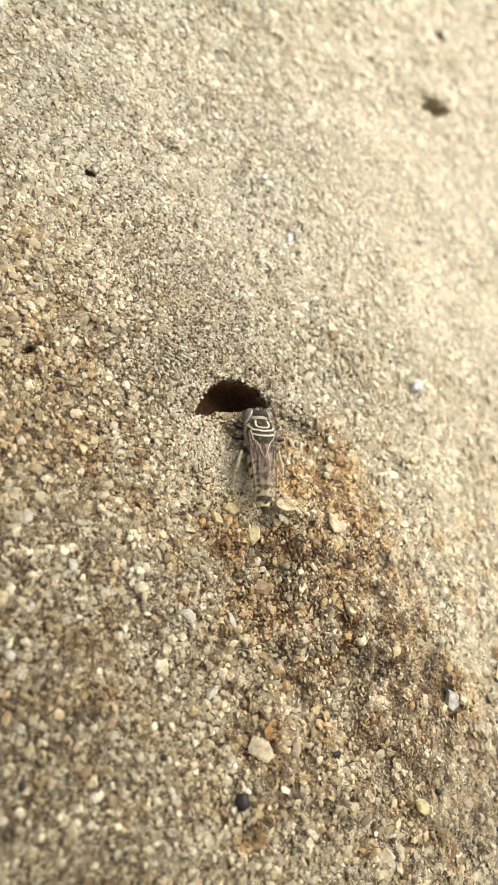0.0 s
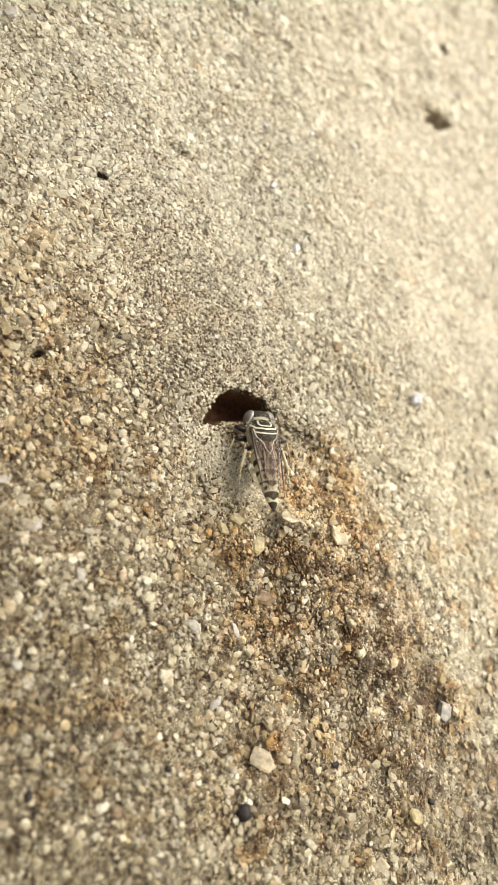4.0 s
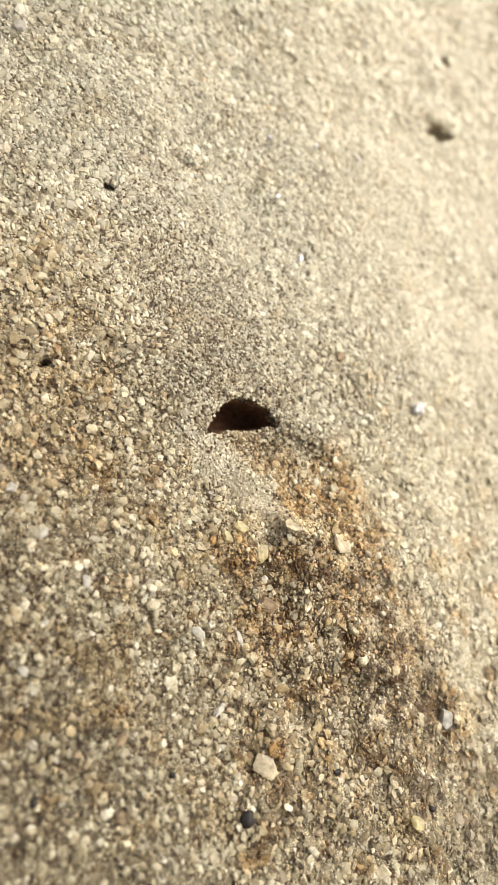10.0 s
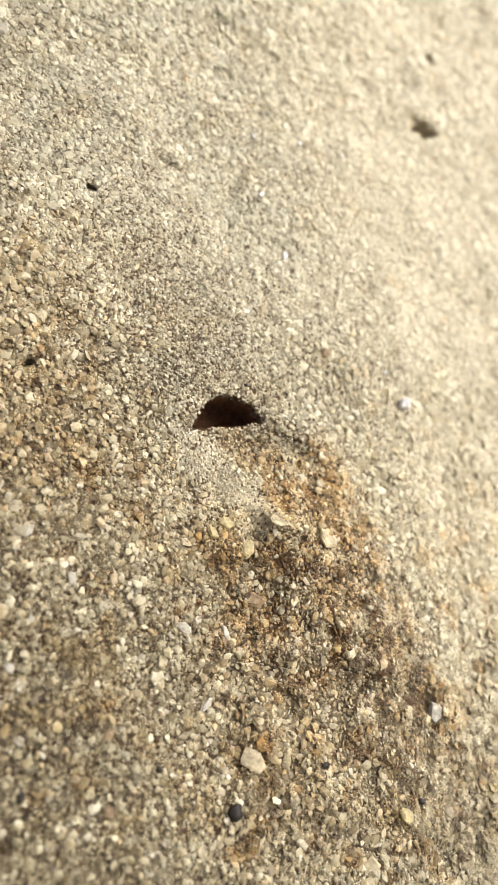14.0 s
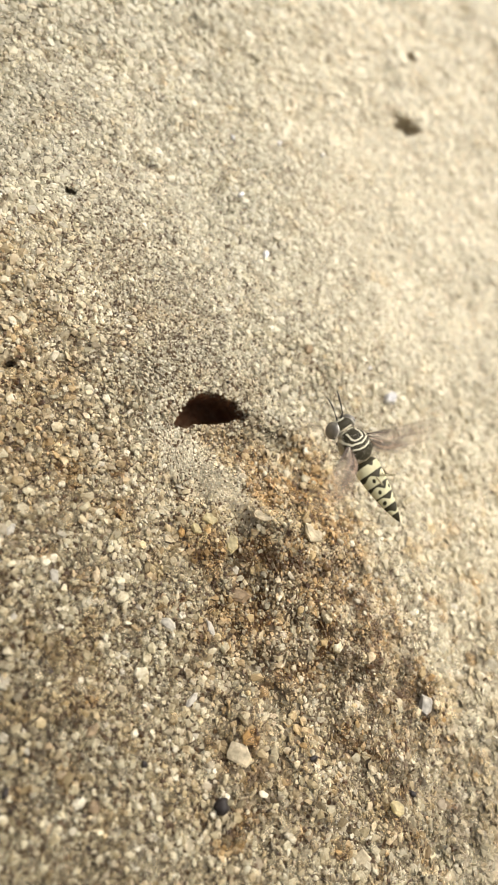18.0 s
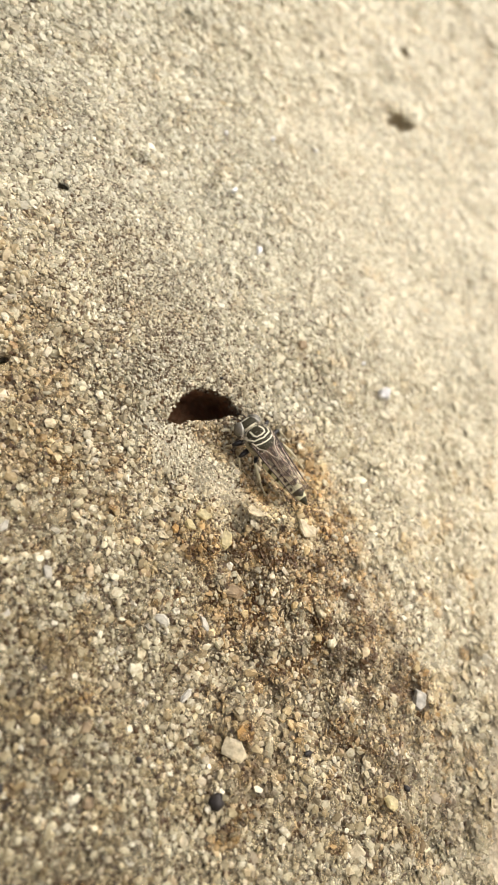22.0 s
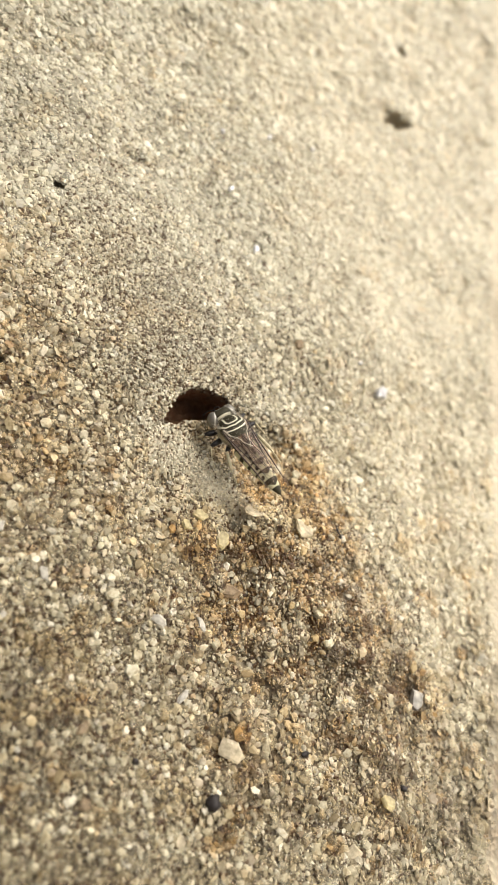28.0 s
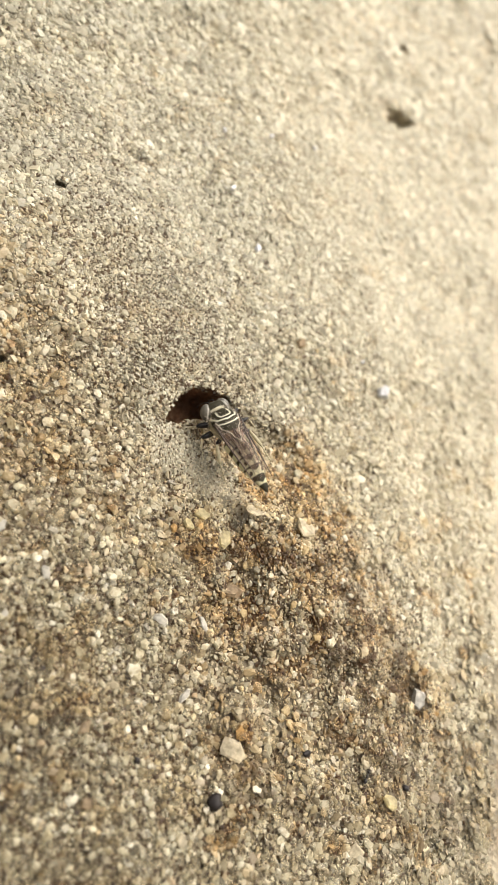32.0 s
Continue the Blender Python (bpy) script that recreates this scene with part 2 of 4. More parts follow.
def relief(u, v):
    near = 1.0 / (1 + (np.hypot(u, v) / 160) ** 4)
    w = 0.8 * wave(u, v, 17) + 0.45 * wave(u, v, 6.5, 1) + 0.16 * wave(u, v, 2.2, 2)
    clods = np.maximum(spoil_at(u, v), blob(u, v, 30, -40, 16, 20))
    w = w + clods * (0.85 * wave(u, v, 3.4, 3) + 0.65 * wave(u, v, 1.7, 0))
    w = w - 0.0038 * np.minimum(u + 3, 0) ** 2 * near
    w = w + 2.6 * blob(u, v, 7, -13, 8.5, 7.5, -35) + 1.1 * blob(u, v, 14, -22, 6, 9, 30)
    w = w - 1.2 * blob(u, v, 17.5, -28.8, 4.2, 1.1, -6) - 0.9 * blob(u, v, 13, -27, 3.5, 1.6, 5)
    apron = 1 - np.hypot((u - 2.4) / 8.6, (v + 2.6) / 5.0)
    w = w - 1.0 * step(apron / 0.38 + 0.3) * step((0.6 * u + 0.6 * v + 4.5) / 6) - 0.9 * blob(u, v, -2.2, -0.6, 4.6, 1.9)
    w = w + 0.55 * seam(u, v, (-8.6, -1.0), (0.4, -8.0), 2.5) + 0.7 * seam(u, v, (2.6, 4.2), (9.5, 1.6), 1.5)
    w = w + 1.2 * blob(u, v, -3.5, 9.0, 8, 3.4) + 0.8 * blob(u, v, -10.5, 4.5, 3.0, 3.5)
    w = w + 1.1 * blob(u, v, 33.4, 60.4, 1.8, 0.9, 20) - 0.8 * blob(u, v, -25.9, 6.6, 2.4, 0.9) - 0.5 * blob(u, v, -17.9, -37.2, 1.1, 1.0)
    w = w - 0.8 * blob(u, v, -10.6, 36.6, 1.6, 0.8) - 0.8 * blob(u, v, -9.0, 29.7, 2.4, 1.3, 20) - 0.7 * blob(u, v, 13.5, 52, 2.2, 1.4) - 0.6 * blob(u, v, 20, -3, 2.6, 1.2, -20)
    return w


INWARD = np.array([0.28, 0.28, -0.92])


def ground_at(u, v):
    """Points of the sand's surface, in millimetres, with the burrow pushed into the bank."""
    p = 8.8 * step(burrow(u, v) / 0.20) ** 0.8
    q = 3.2 * step(pits(u, v) / 0.55)
    return np.stack([u + INWARD[0] * p + 0.2 * q, v + INWARD[1] * p + 0.25 * q, relief(u, v) + INWARD[2] * p - q], -1)


# ---- mesh helpers ----


def to_world(p):
    """Millimetres on the slope to metres in the world."""
    p = np.asarray(p, float) * MM
    c, s = math.cos(TILT), math.sin(TILT)
    return np.stack([p[..., 0], p[..., 1] * c - p[..., 2] * s, p[..., 1] * s + p[..., 2] * c], -1)


SLOPE = Matrix.Rotation(TILT, 4, "X")


def raw_mesh(name, verts, faces, material, smooth=True, **values):
    me = bpy.data.meshes.new(name)
    if isinstance(faces, np.ndarray):
        n, k = faces.shape
        me.vertices.add(len(verts))
        me.vertices.foreach_set("co", np.asarray(verts, np.float32).ravel())
        me.loops.add(n * k)
        me.loops.foreach_set("vertex_index", faces.astype(np.int32).ravel())
        me.polygons.add(n)
        me.polygons.foreach_set("loop_start", np.arange(0, n * k, k, dtype=np.int32))
        me.update(calc_edges=True)
    else:
        me.from_pydata([tuple(v) for v in verts], [], faces)
    me.polygons.foreach_set("use_smooth", [smooth] * len(me.polygons))
    for key, value in values.items():
        me.attributes.new(key, "FLOAT", "POINT").data.foreach_set("value", np.asarray(value, np.float32))
    me.materials.append(material)
    return me


def put(name, me, parent=None, label=""):
    ob = new(name, me)
    ob.parent = parent
    return tagged(ob, label)


# ---- the sand bank: one sheet ----


def nearby(u, v):
    """1 round the burrow, 0 far away, where the sand is even."""
    return np.exp(-(np.hypot(u, v - 10) / 130) ** 6)


def damp_at(u, v):
    """Where dug-out damp sand lies: brown spoil below the burrow."""
    heap = spoil_at(u, v)
    d = heap * (0.25 + 0.60 * (1 - 0.6 * blob(u, v, 0, -32, 9, 10)) * step((wave(u, v, 3.4, 1) + 0.55 * wave(u, v, 1.5, 3) - 0.05) / 0.55))
    d = d + 0.8 * blob(u, v, 10.2, -2.6, 4.2, 2.6, -35) + 0.5 * blob(u, v, 5.5, -4.5, 4.0, 3.0) + 0.5 * blob(u, v, 13.0, -8.5, 2.6, 4.0, 20)
    d = d + 1.1 * blob(u, v, 4.0, -14.4, 8.5, 2.6, -8) + 0.8 * blob(u, v, 15.5, -19.0, 3.4, 6.0, 28) + 0.6 * blob(u, v, -1.5, -19.0, 4.5, 2.4)
    # Under the mouth, brown sand and the hollow's shade are painted as one.
    d = d + 0.25 * blob(u, v, -25, -2, 8, 12) + 0.55 * blob(u, v, -14, -5, 7, 6) + 0.3 * blob(u, v, -26, 12, 7, 8) + 1.1 * blob(u, v, -0.8, -0.7, 4.6, 2.3, -10) + 0.9 * blob(u, v, 1.6, -4.6, 2.0, 2.0)
    spots = step((wave(u, v, 2.4, 2) - 0.42) / 0.3) * (0.45 + 0.25 * step((-v - 2) / 20)) * (1 - 0.7 * dust_at(u, v))
    patchy = 0.40 + 1.0 * step((wave(u, v, 1.9, 1) + 0.6 * wave(u, v, 0.9, 0) + 0.35) / 0.8)
    return np.clip(d * patchy + spots - 1.1 * levee(u, v) - 0.5 * blob(u, v, 0.5, -9.8, 6.0, 2.2, -5), 0, 1) * nearby(u, v)


def honey_at(u, v):
    """Patches of yellowish grains."""
    d = 0.8 * blob(u, v, 6, -8, 7, 4.5) + 0.9 * blob(u, v, 10.5, -3.4, 4.5, 3.2, -35) + 0.12 * spoil_at(u, v) + 0.7 * blob(u, v, -4, -10.5, 3.5, 2.5) + 0.5 * blob(u, v, -27, 3, 6, 10) + 0.4 * blob(u, v, 1, -34, 8, 6)
    return np.clip(d * (0.8 + 0.7 * wave(u, v, 3.0, 0)) + 0.5 * step((wave(u, v, 3.3, 3) - 0.42) / 0.35) * (0.25 + 0.75 * step((12 - v) / 20)), 0, 1)


def dark_at(u, v):
    """Dark sand and dark minerals, with shade in hollows and furrows painted in."""
    heap = spoil_at(u, v)
    d = 0.3 * heap * step((wave(u, v, 2.9, 0) + 0.5 * wave(u, v, 1.3, 2) - 0.42) / 0.35) + 0.7 * blob(u, v, 4.5, -14.6, 8.0, 1.5, -8)
    d = d + 0.45 * blob(u, v, 15.5, -20, 2.4, 6.0, 28) + 0.9 * blob(u, v, 17.0, -28.8, 4.0, 0.9, -6) + 0.5 * blob(u, v, 15, -25.5, 4.5, 3.0) + 0.5 * blob(u, v, 12, -23.5, 3.2, 1.6, -30) + 0.6 * blob(u, v, -0.6, -37.0, 3.4, 3.2) + 0.4 * blob(u, v, 25, -44, 4, 3) + 0.3 * blob(u, v, 22, -31, 3, 3)
    # Low left darkening for light's falloff; hollow under the mouth gets painted shade.
    d = d + 0.10 * blob(u, v, -24, -26, 22, 26) + 0.2 * blob(u, v, 9, -3, 3.5, 1.4, -25) + 0.4 * blob(u, v, -1.2, -0.9, 2.8, 1.0, -10) + 0.4 * blob(u, v, 0.9, -5.0, 0.9, 0.9)
    d = d + 0.4 * blob(u, v, 20, -38, 12, 12) * step((wave(u, v, 3.6, 1) - 0.05) / 0.5)
    return np.clip(d * 1.35 * step((wave(u, v, 1.5, 2) + 0.6 * wave(u, v, 0.8, 1) + 0.25) / 0.6) - levee(u, v) - 0.9 * blob(u, v, 0.5, -9.8, 6.0, 2.4, -5), 0, 1)


def shade_tone_at(u, v):
    """Coarse sand low on the bank; light's falloff is painted into its darker tone."""
    d = 0.72 * blob(u, v, -28, -30, 30, 32) + 0.35 * blob(u, v, 12, -52, 30, 20) + 0.5 * blob(u, v, 32, -46, 14, 16) + 0.12 * blob(u, v, -32, 4, 10, 18) + 0.22 * blob(u, v, -30, 48, 18, 30)
    return np.clip(d * (0.9 + 0.35 * wave(u, v, 2.8, 0) + 0.25 * wave(u, v, 1.2, 2)) - levee(u, v), 0, 1)


def mineral_shade_at(u, v):
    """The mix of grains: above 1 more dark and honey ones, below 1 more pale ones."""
    # Light's falloff over the low bank is put into the grain mix too.
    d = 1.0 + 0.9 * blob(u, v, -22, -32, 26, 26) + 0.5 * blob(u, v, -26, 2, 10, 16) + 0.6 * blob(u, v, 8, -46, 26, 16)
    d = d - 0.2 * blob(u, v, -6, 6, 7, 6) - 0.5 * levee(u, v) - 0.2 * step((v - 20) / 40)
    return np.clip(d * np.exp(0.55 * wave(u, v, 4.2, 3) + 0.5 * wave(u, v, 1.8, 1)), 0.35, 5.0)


def dust_at(u, v):
    """Fine grey dusty sand round and above the burrow."""
    d = step((v + 0.35 * u - 6) / 22) + 0.8 * blob(u, v, -6, 8, 10, 8) + 0.9 * levee(u, v) + 0.7 * blob(u, v, 8, 4.5, 6, 5.5)
    return np.clip(d * (0.85 + 0.35 * wave(u, v, 4.5, 3)) * (1 - 0.9 * blob(u, v, 0.4, -1.6, 5.0, 2.8, -15)), 0, 1)


def cream_at(u, v):
    d = step((u * 0.93 + v * 0.18 - 5.5) / 23) * (1 - 0.6 * blob(u, v, 32, -38, 14, 20))
    return np.clip(d * (0.9 + 0.3 * wave(u, v, 6, 0)) + 0.8 * levee(u, v), 0, 1) * nearby(u, v) + 0.5 * (1 - nearby(u, v))


def graded(low, high, pitch, reach):
    near = list(np.arange(low, high + pitch / 2, pitch))
    away, d, s = [], 0.0, pitch
    while d < reach:
        s *= 1.35
        d += s
        away.append(d)
    return np.array([low - a for a in reversed(away)] + near + [high + a for a in away])


def build_ground():
    us, vs = graded(-42, 74, 0.5, 260000), graded(-60, 112, 0.5, 260000)
    u, v = np.meshgrid(us, vs, indexing="ij")
    p = ground_at(u.ravel(), v.ravel())
    bank = np.clip(p[:, 1], -420, 520)
    past = p[:, 1] - bank
    p[:, 1] = bank
    w = to_world(p)
    w[:, 1] += past * MM
    n, k = len(us), len(vs)
    i = np.arange(n * k).reshape(n, k)
    f = np.stack([i[:-1, :-1], i[1:, :-1], i[1:, 1:], i[:-1, 1:]], -1).reshape(-1, 4)
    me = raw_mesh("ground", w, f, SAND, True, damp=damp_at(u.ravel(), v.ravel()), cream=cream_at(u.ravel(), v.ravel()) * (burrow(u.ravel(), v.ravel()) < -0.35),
                  mouth_brown=step((burrow(u.ravel(), v.ravel()) + 0.02) / 0.1))
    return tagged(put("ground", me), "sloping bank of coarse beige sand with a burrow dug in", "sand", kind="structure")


ground = build_ground()


def icosahedron():
    g = (1 + 5 ** 0.5) / 2
    v = np.array([(-1, g, 0), (1, g, 0), (-1, -g, 0), (1, -g, 0), (0, -1, g), (0, 1, g), (0, -1, -g), (0, 1, -g), (g, 0, -1), (g, 0, 1), (-g, 0, -1), (-g, 0, 1)], float)
    f = np.array([(0, 11, 5), (0, 5, 1), (0, 1, 7), (0, 7, 10), (0, 10, 11), (1, 5, 9), (5, 11, 4), (11, 10, 2), (10, 7, 6), (7, 1, 8),
                  (3, 9, 4), (3, 4, 2), (3, 2, 6), (3, 6, 8), (3, 8, 9), (4, 9, 5), (2, 4, 11), (6, 2, 10), (8, 6, 7), (9, 8, 1)])
    return v / np.linalg.norm(v[0]), f


ICO, ICO_FACES = icosahedron()


def leaning(rng, n, spread):
    """n turns that keep z near the slope's normal."""
    a, lean, side = rng.uniform(0, 6.283, n), rng.normal(0, spread, n), rng.normal(0, spread, n)
    o, i = np.zeros(n), np.ones(n)
    c, s = np.cos(a), np.sin(a)
    spin = np.stack([np.stack([c, -s, o], -1), np.stack([s, c, o], -1), np.stack([o, o, i], -1)], -2)
    c, s = np.cos(lean), np.sin(lean)
    pitch = np.stack([np.stack([i, o, o], -1), np.stack([o, c, -s], -1), np.stack([o, s, c], -1)], -2)
    c, s = np.cos(side), np.sin(side)
    roll = np.stack([np.stack([c, o, s], -1), np.stack([o, i, o], -1), np.stack([-s, o, c], -1)], -2)
    return np.einsum("nij,njk,nkl->nil", pitch, roll, spin)


def grain_size(u, v):
    """The grains' usual width, in millimetres."""
    s = 0.49 - 0.19 * blob(u, v, -5, 8, 9, 8) - 0.17 * blob(u, v, -12, 20, 9, 17, 20) - 0.24 * levee(u, v)
    s = s - 0.10 * blob(u, v, -20, -30, 20, 22) + 0.25 * step((v - 46) / 20) - 0.10 * spoil_at(u, v) - 0.05 * blob(u, v, 10, -18, 10, 6, -30) + 0.20 * blob(u, v, 1, -31, 8, 9) + 0.14 * step((u - 14) / 20)
    return s


OCTA = np.array([(1, 0, 0), (-1, 0, 0), (0, 1, 0), (0, -1, 0), (0, 0, 1), (0, 0, -1)], float)
OCTA_FACES = np.array([(0, 2, 4), (2, 1, 4), (1, 3, 4), (3, 0, 4), (2, 0, 5), (1, 2, 5), (3, 1, 5), (0, 3, 5)])


def build_grains(seed, pitch, box, fine):
    """Loose grains over one stretch of the bank: the usual ones, or the fine ones that fill the gaps."""
    rng = np.random.RandomState(seed)
    u, v = np.meshgrid(np.arange(box[0], box[1], pitch), np.arange(box[2], box[3], pitch), indexing="ij")
    u, v = u.ravel(), v.ravel()
    u = u + rng.uniform(-0.5, 0.5, len(u)) * pitch
    v = v + rng.uniform(-0.5, 0.5, len(v)) * pitch
    keep = (v < 58 + 0.52 * (u + 34)) & (u < 44 + 0.24 * v) & (u > -37 + 0.05 * (50 - v))
    s = grain_size(u, v)
    if fine:
        keep &= rng.rand(len(u)) < np.clip((0.50 - s) / 0.12, 0.45, 1.0) * (1 - 0.35 * spoil_at(u, v))
        s = np.full(len(u), 0.25)
    else:
        keep &= rng.rand(len(u)) < (1.9 + 0.5 * np.maximum(step((v - 8) / 14), step((u - 12) / 10))) * (1 - 0.28 * spoil_at(u, v)) * (pitch / s) ** 2
    keep &= (burrow(u, v) < 0.03 + 0.03 * fine) & (pits(u, v) < 0.3)
    u, v, s = u[keep], v[keep], s[keep]
    n = len(u)
    s = s * np.exp(np.clip(rng.normal(-0.06, 0.36 - 0.1 * fine, n), -0.9, 0.75))
    p = ground_at(u, v)
    p[:, 2] += s * rng.uniform(-0.26, 0.34, n) * (1 - 0.6 * np.maximum(step((v - 8) / 14), step((u - 10) / 14))) + 0.06 * fine
    solid, solid_faces = (OCTA, OCTA_FACES) if fine else (ICO, ICO_FACES)
    k = len(solid)
    shape = solid[None] * (1 + rng.uniform(-0.42, 0.36, (n, k, 1))) * np.stack([np.ones(n), rng.uniform(0.6, 0.95, n), rng.uniform(0.22, 0.42, n) * (1 - 0.4 * step((u - 10) / 18))], -1)[:, None]
    shape = np.einsum("nij,nkj->nki", leaning(rng, n, 0.34 - 0.14 * step((v - 8) / 14)), shape) * (0.74 * s)[:, None, None]
    verts = to_world((shape + p[:, None]).reshape(-1, 3))
    faces = (solid_faces[None] + k * np.arange(n)[:, None, None]).reshape(-1, 3)
    each = lambda a: np.repeat(a, k)
    # Near-black small grains stand in for shade in the gaps between grains.
    gap_specks = np.where((s < 0.47) & (rng.rand(n) < 0.15 + 0.14 * fine + 0.04 * step((-v - 8) / 16) + 0.09 * blob(u, v, -22, -26, 22, 26) - 0.2 * levee(u, v) - 0.05 * step((v - 30) / 24)), 1.0, 0.0)
    spread = lambda a: each(np.clip(a + rng.normal(0, 0.14, n) * (a > 0.03), 0, 1))
    me = raw_mesh("loose_sand", verts, faces, GRAIN, False, damp=spread(damp_at(u, v) * np.where(rng.rand(n) < 0.28, 0.12, rng.uniform(0.75, 1.3, n))), honey=spread(honey_at(u, v)), shade_tone=spread(shade_tone_at(u, v)),
                  mineral_shade=each(np.where(s > 0.5, np.minimum(mineral_shade_at(u, v), 1.6), mineral_shade_at(u, v))),
                  dust=spread(dust_at(u, v)), cream=spread(cream_at(u, v)), dark=np.maximum(spread(dark_at(u, v)), each(gap_specks)))
    return tagged(put("fine_sand" if fine else "loose_sand", me, ground), "fine pale grey sand between the coarser grains" if fine else "loose coarse quartz sand, grey and honey coloured", kind="stuff")


build_grains(11, 0.27, (-37, 70, -56, 106), False)
build_grains(12, 0.21, (-34, 26, -50, 46), True)

# ---- the wasp ----


def ring_body(profile, around=48):
    """A body of rings along y: rows of (y, half width, half height, centre z); its ends are closed."""
    v, f = [], []
    for y, a, h, z in profile:
        for k in range(around):
            q = 2 * math.pi * k / around
            v.append((a * math.cos(q), y, z + h * math.sin(q)))
    for i in range(len(profile) - 1):
        for k in range(around):
            j = (k + 1) % around
            f.append((i * around + k, i * around + j, (i + 1) * around + j, (i + 1) * around + k))
    f.append(tuple(range(around)))
    f.append(tuple(range((len(profile) - 1) * around, len(profile) * around))[::-1])
    return np.array(v), f


def tube(points, radii, around=8):
    """A round limb along a line of points, with a radius at each."""
    v, f = [], []
    pts = [Vector(p) for p in points]
    for i, p in enumerate(pts):
        d = (pts[min(i + 1, len(pts) - 1)] - pts[max(i - 1, 0)]).normalized()
        a = d.cross(Vector((0.31, 0.17, 0.94))).normalized()
        b = d.cross(a)
        for k in range(around):
            q = 2 * math.pi * k / around
            v.append(tuple(p + radii[i] * (a * math.cos(q) + b * math.sin(q))))
    for i in range(len(pts) - 1):
        for k in range(around):
            j = (k + 1) % around
            f.append((i * around + k, i * around + j, (i + 1) * around + j, (i + 1) * around + k))
    f.append(tuple(range(around))[::-1])
    f.append(tuple(range((len(pts) - 1) * around, len(pts) * around)))
    return v, f


def joined(pieces):
    v, f = [], []
    for a, b in pieces:
        n = len(v)
        v += [tuple(q) for q in a]
        f += [tuple(n + i for i in face) for face in b]
    return np.array(v), f


def part(name, shape, material, parent, label="", smooth=True, **values):
    v, f = shape
    return put(name, raw_mesh(name, np.asarray(v) * MM, f, material, smooth, **values), parent, label)


def line_far(x, y, points):
    """Distance in the plan from a broken line."""
    best = np.full(len(x), 9.0)
    for (ax, ay), (bx, by) in zip(points, points[1:]):
        dx, dy = bx - ax, by - ay
        t = np.clip(((x - ax) * dx + (y - ay) * dy) / (dx * dx + dy * dy), 0, 1)
        best = np.minimum(best, np.hypot(x - ax - t * dx, y - ay - t * dy))
    return best


def egg(n, low, high, width, height, z0, z1, blunt=0.55):
    rows = []
    for i in range(n):
        t = i / (n - 1)
        r = max(0.04, (math.sin(math.pi * min(max(t, 0.012), 0.988))) ** blunt)
        rows.append((low + (high - low) * t, width * r, height * r, z0 + (z1 - z0) * t))
    return rows


def build_wasp():
    wasp = new("sand_wasp")
    tagged(wasp, "grey sand wasp with cream bands digging at its burrow", "wasp")

    # thorax: dark back with a cream U and cream crescents, pale hairy sides
    v, f = ring_body(egg(72, -1.25, 2.72, 1.86, 1.42, 2.15, 2.25, 0.42), 96)
    x, y, z = v.T
    ax = abs(x) / 1.14
    lines = [([(0.60, 2.15), (0.68, 1.45), (0.50, 1.12), (0.0, 1.04)], 0.085), ([(1.22, 2.2), (1.28, 1.5), (0.98, 0.88), (0.0, 0.60)], 0.085),
             ([(1.1, 0.42), (0.6, 0.16), (0.0, 0.08)], 0.075), ([(1.5, 2.42), (0.0, 2.56)], 0.10)]
    mark = np.zeros(len(v))
    for points, half in lines:
        mark = np.maximum(mark, 1 - 0.5 * line_far(ax, y, points) / half)
    mark = np.where(z > 2.2, np.clip(mark, 0, 1), 0)
    thorax = part("thorax", (v, f), THORAX, wasp, "dark thorax with a cream U-shaped mark", mark=mark, side=np.clip((3.15 - z) / 0.9, 0, 1))

    # head with large eyes
    v, f = ring_body(egg(40, 2.45, 4.05, 1.70, 1.2, 2.1, 1.95, 0.50), 64)
    x, y, z = v.T
    mark = np.clip(1 - 0.5 * abs(y - 2.72) / 0.09, 0, 1) + np.clip(1 - 0.5 * np.hypot(x / 0.7, (y - 3.95) / 0.25), 0, 1)
    head = part("head", (v, f), THORAX, wasp, mark=np.clip(mark, 0, 1), side=np.clip((1.9 - z) / 0.8, 0, 1))
    antennae = []
    for s in (-1, 1):
        v, f = ring_body(egg(20, -0.92, 0.92, 0.70, 1.08, 0, 0, 0.5), 24)
        band = np.clip(1 - 0.5 * abs(s * v[:, 0] + 0.18 + 0.12 * v[:, 1]) / 0.10, 0, 1)
        c, q = math.cos(s * 0.42), math.sin(s * 0.42)
        v = np.stack([v[:, 0] * c - v[:, 1] * q + s * 1.10, v[:, 0] * q + v[:, 1] * c + 3.30, v[:, 2] + 2.02], -1)
        part("eye", (v, f), EYE, head, "large glossy grey compound eye with a pale band", mark=band)
        v, f = joined([tube([(0, 0, 0), (s * 0.14, 0.4, 0.35), (s * 0.22, 0.6, 0.45)], [0.10, 0.085, 0.07]),
                       tube([(s * 0.22, 0.6, 0.45), (s * 0.26, 1.3, 0.7), (s * 0.32, 2.0, 0.85), (s * 0.42, 2.6, 0.9), (s * 0.54, 2.95, 0.85)], [0.055, 0.07, 0.08, 0.075, 0.05])])
        antenna = part("antenna", (v, f), BLACK, head, "thin dark antenna")
        antenna.location = Vector((s * 0.28, 3.85, 2.5)) * MM
        antennae.append((antenna, s))
        part("mandible", tube([(s * 0.45, 3.6, 1.05), (s * 0.38, 3.95, 0.75), (s * 0.12, 4.1, 0.6)], [0.16, 0.12, 0.04]), BLACK, head)
    part("labrum", ring_body(egg(10, 3.4, 4.1, 0.42, 0.34, 1.2, 1.0), 16), PALE_LEG, head)

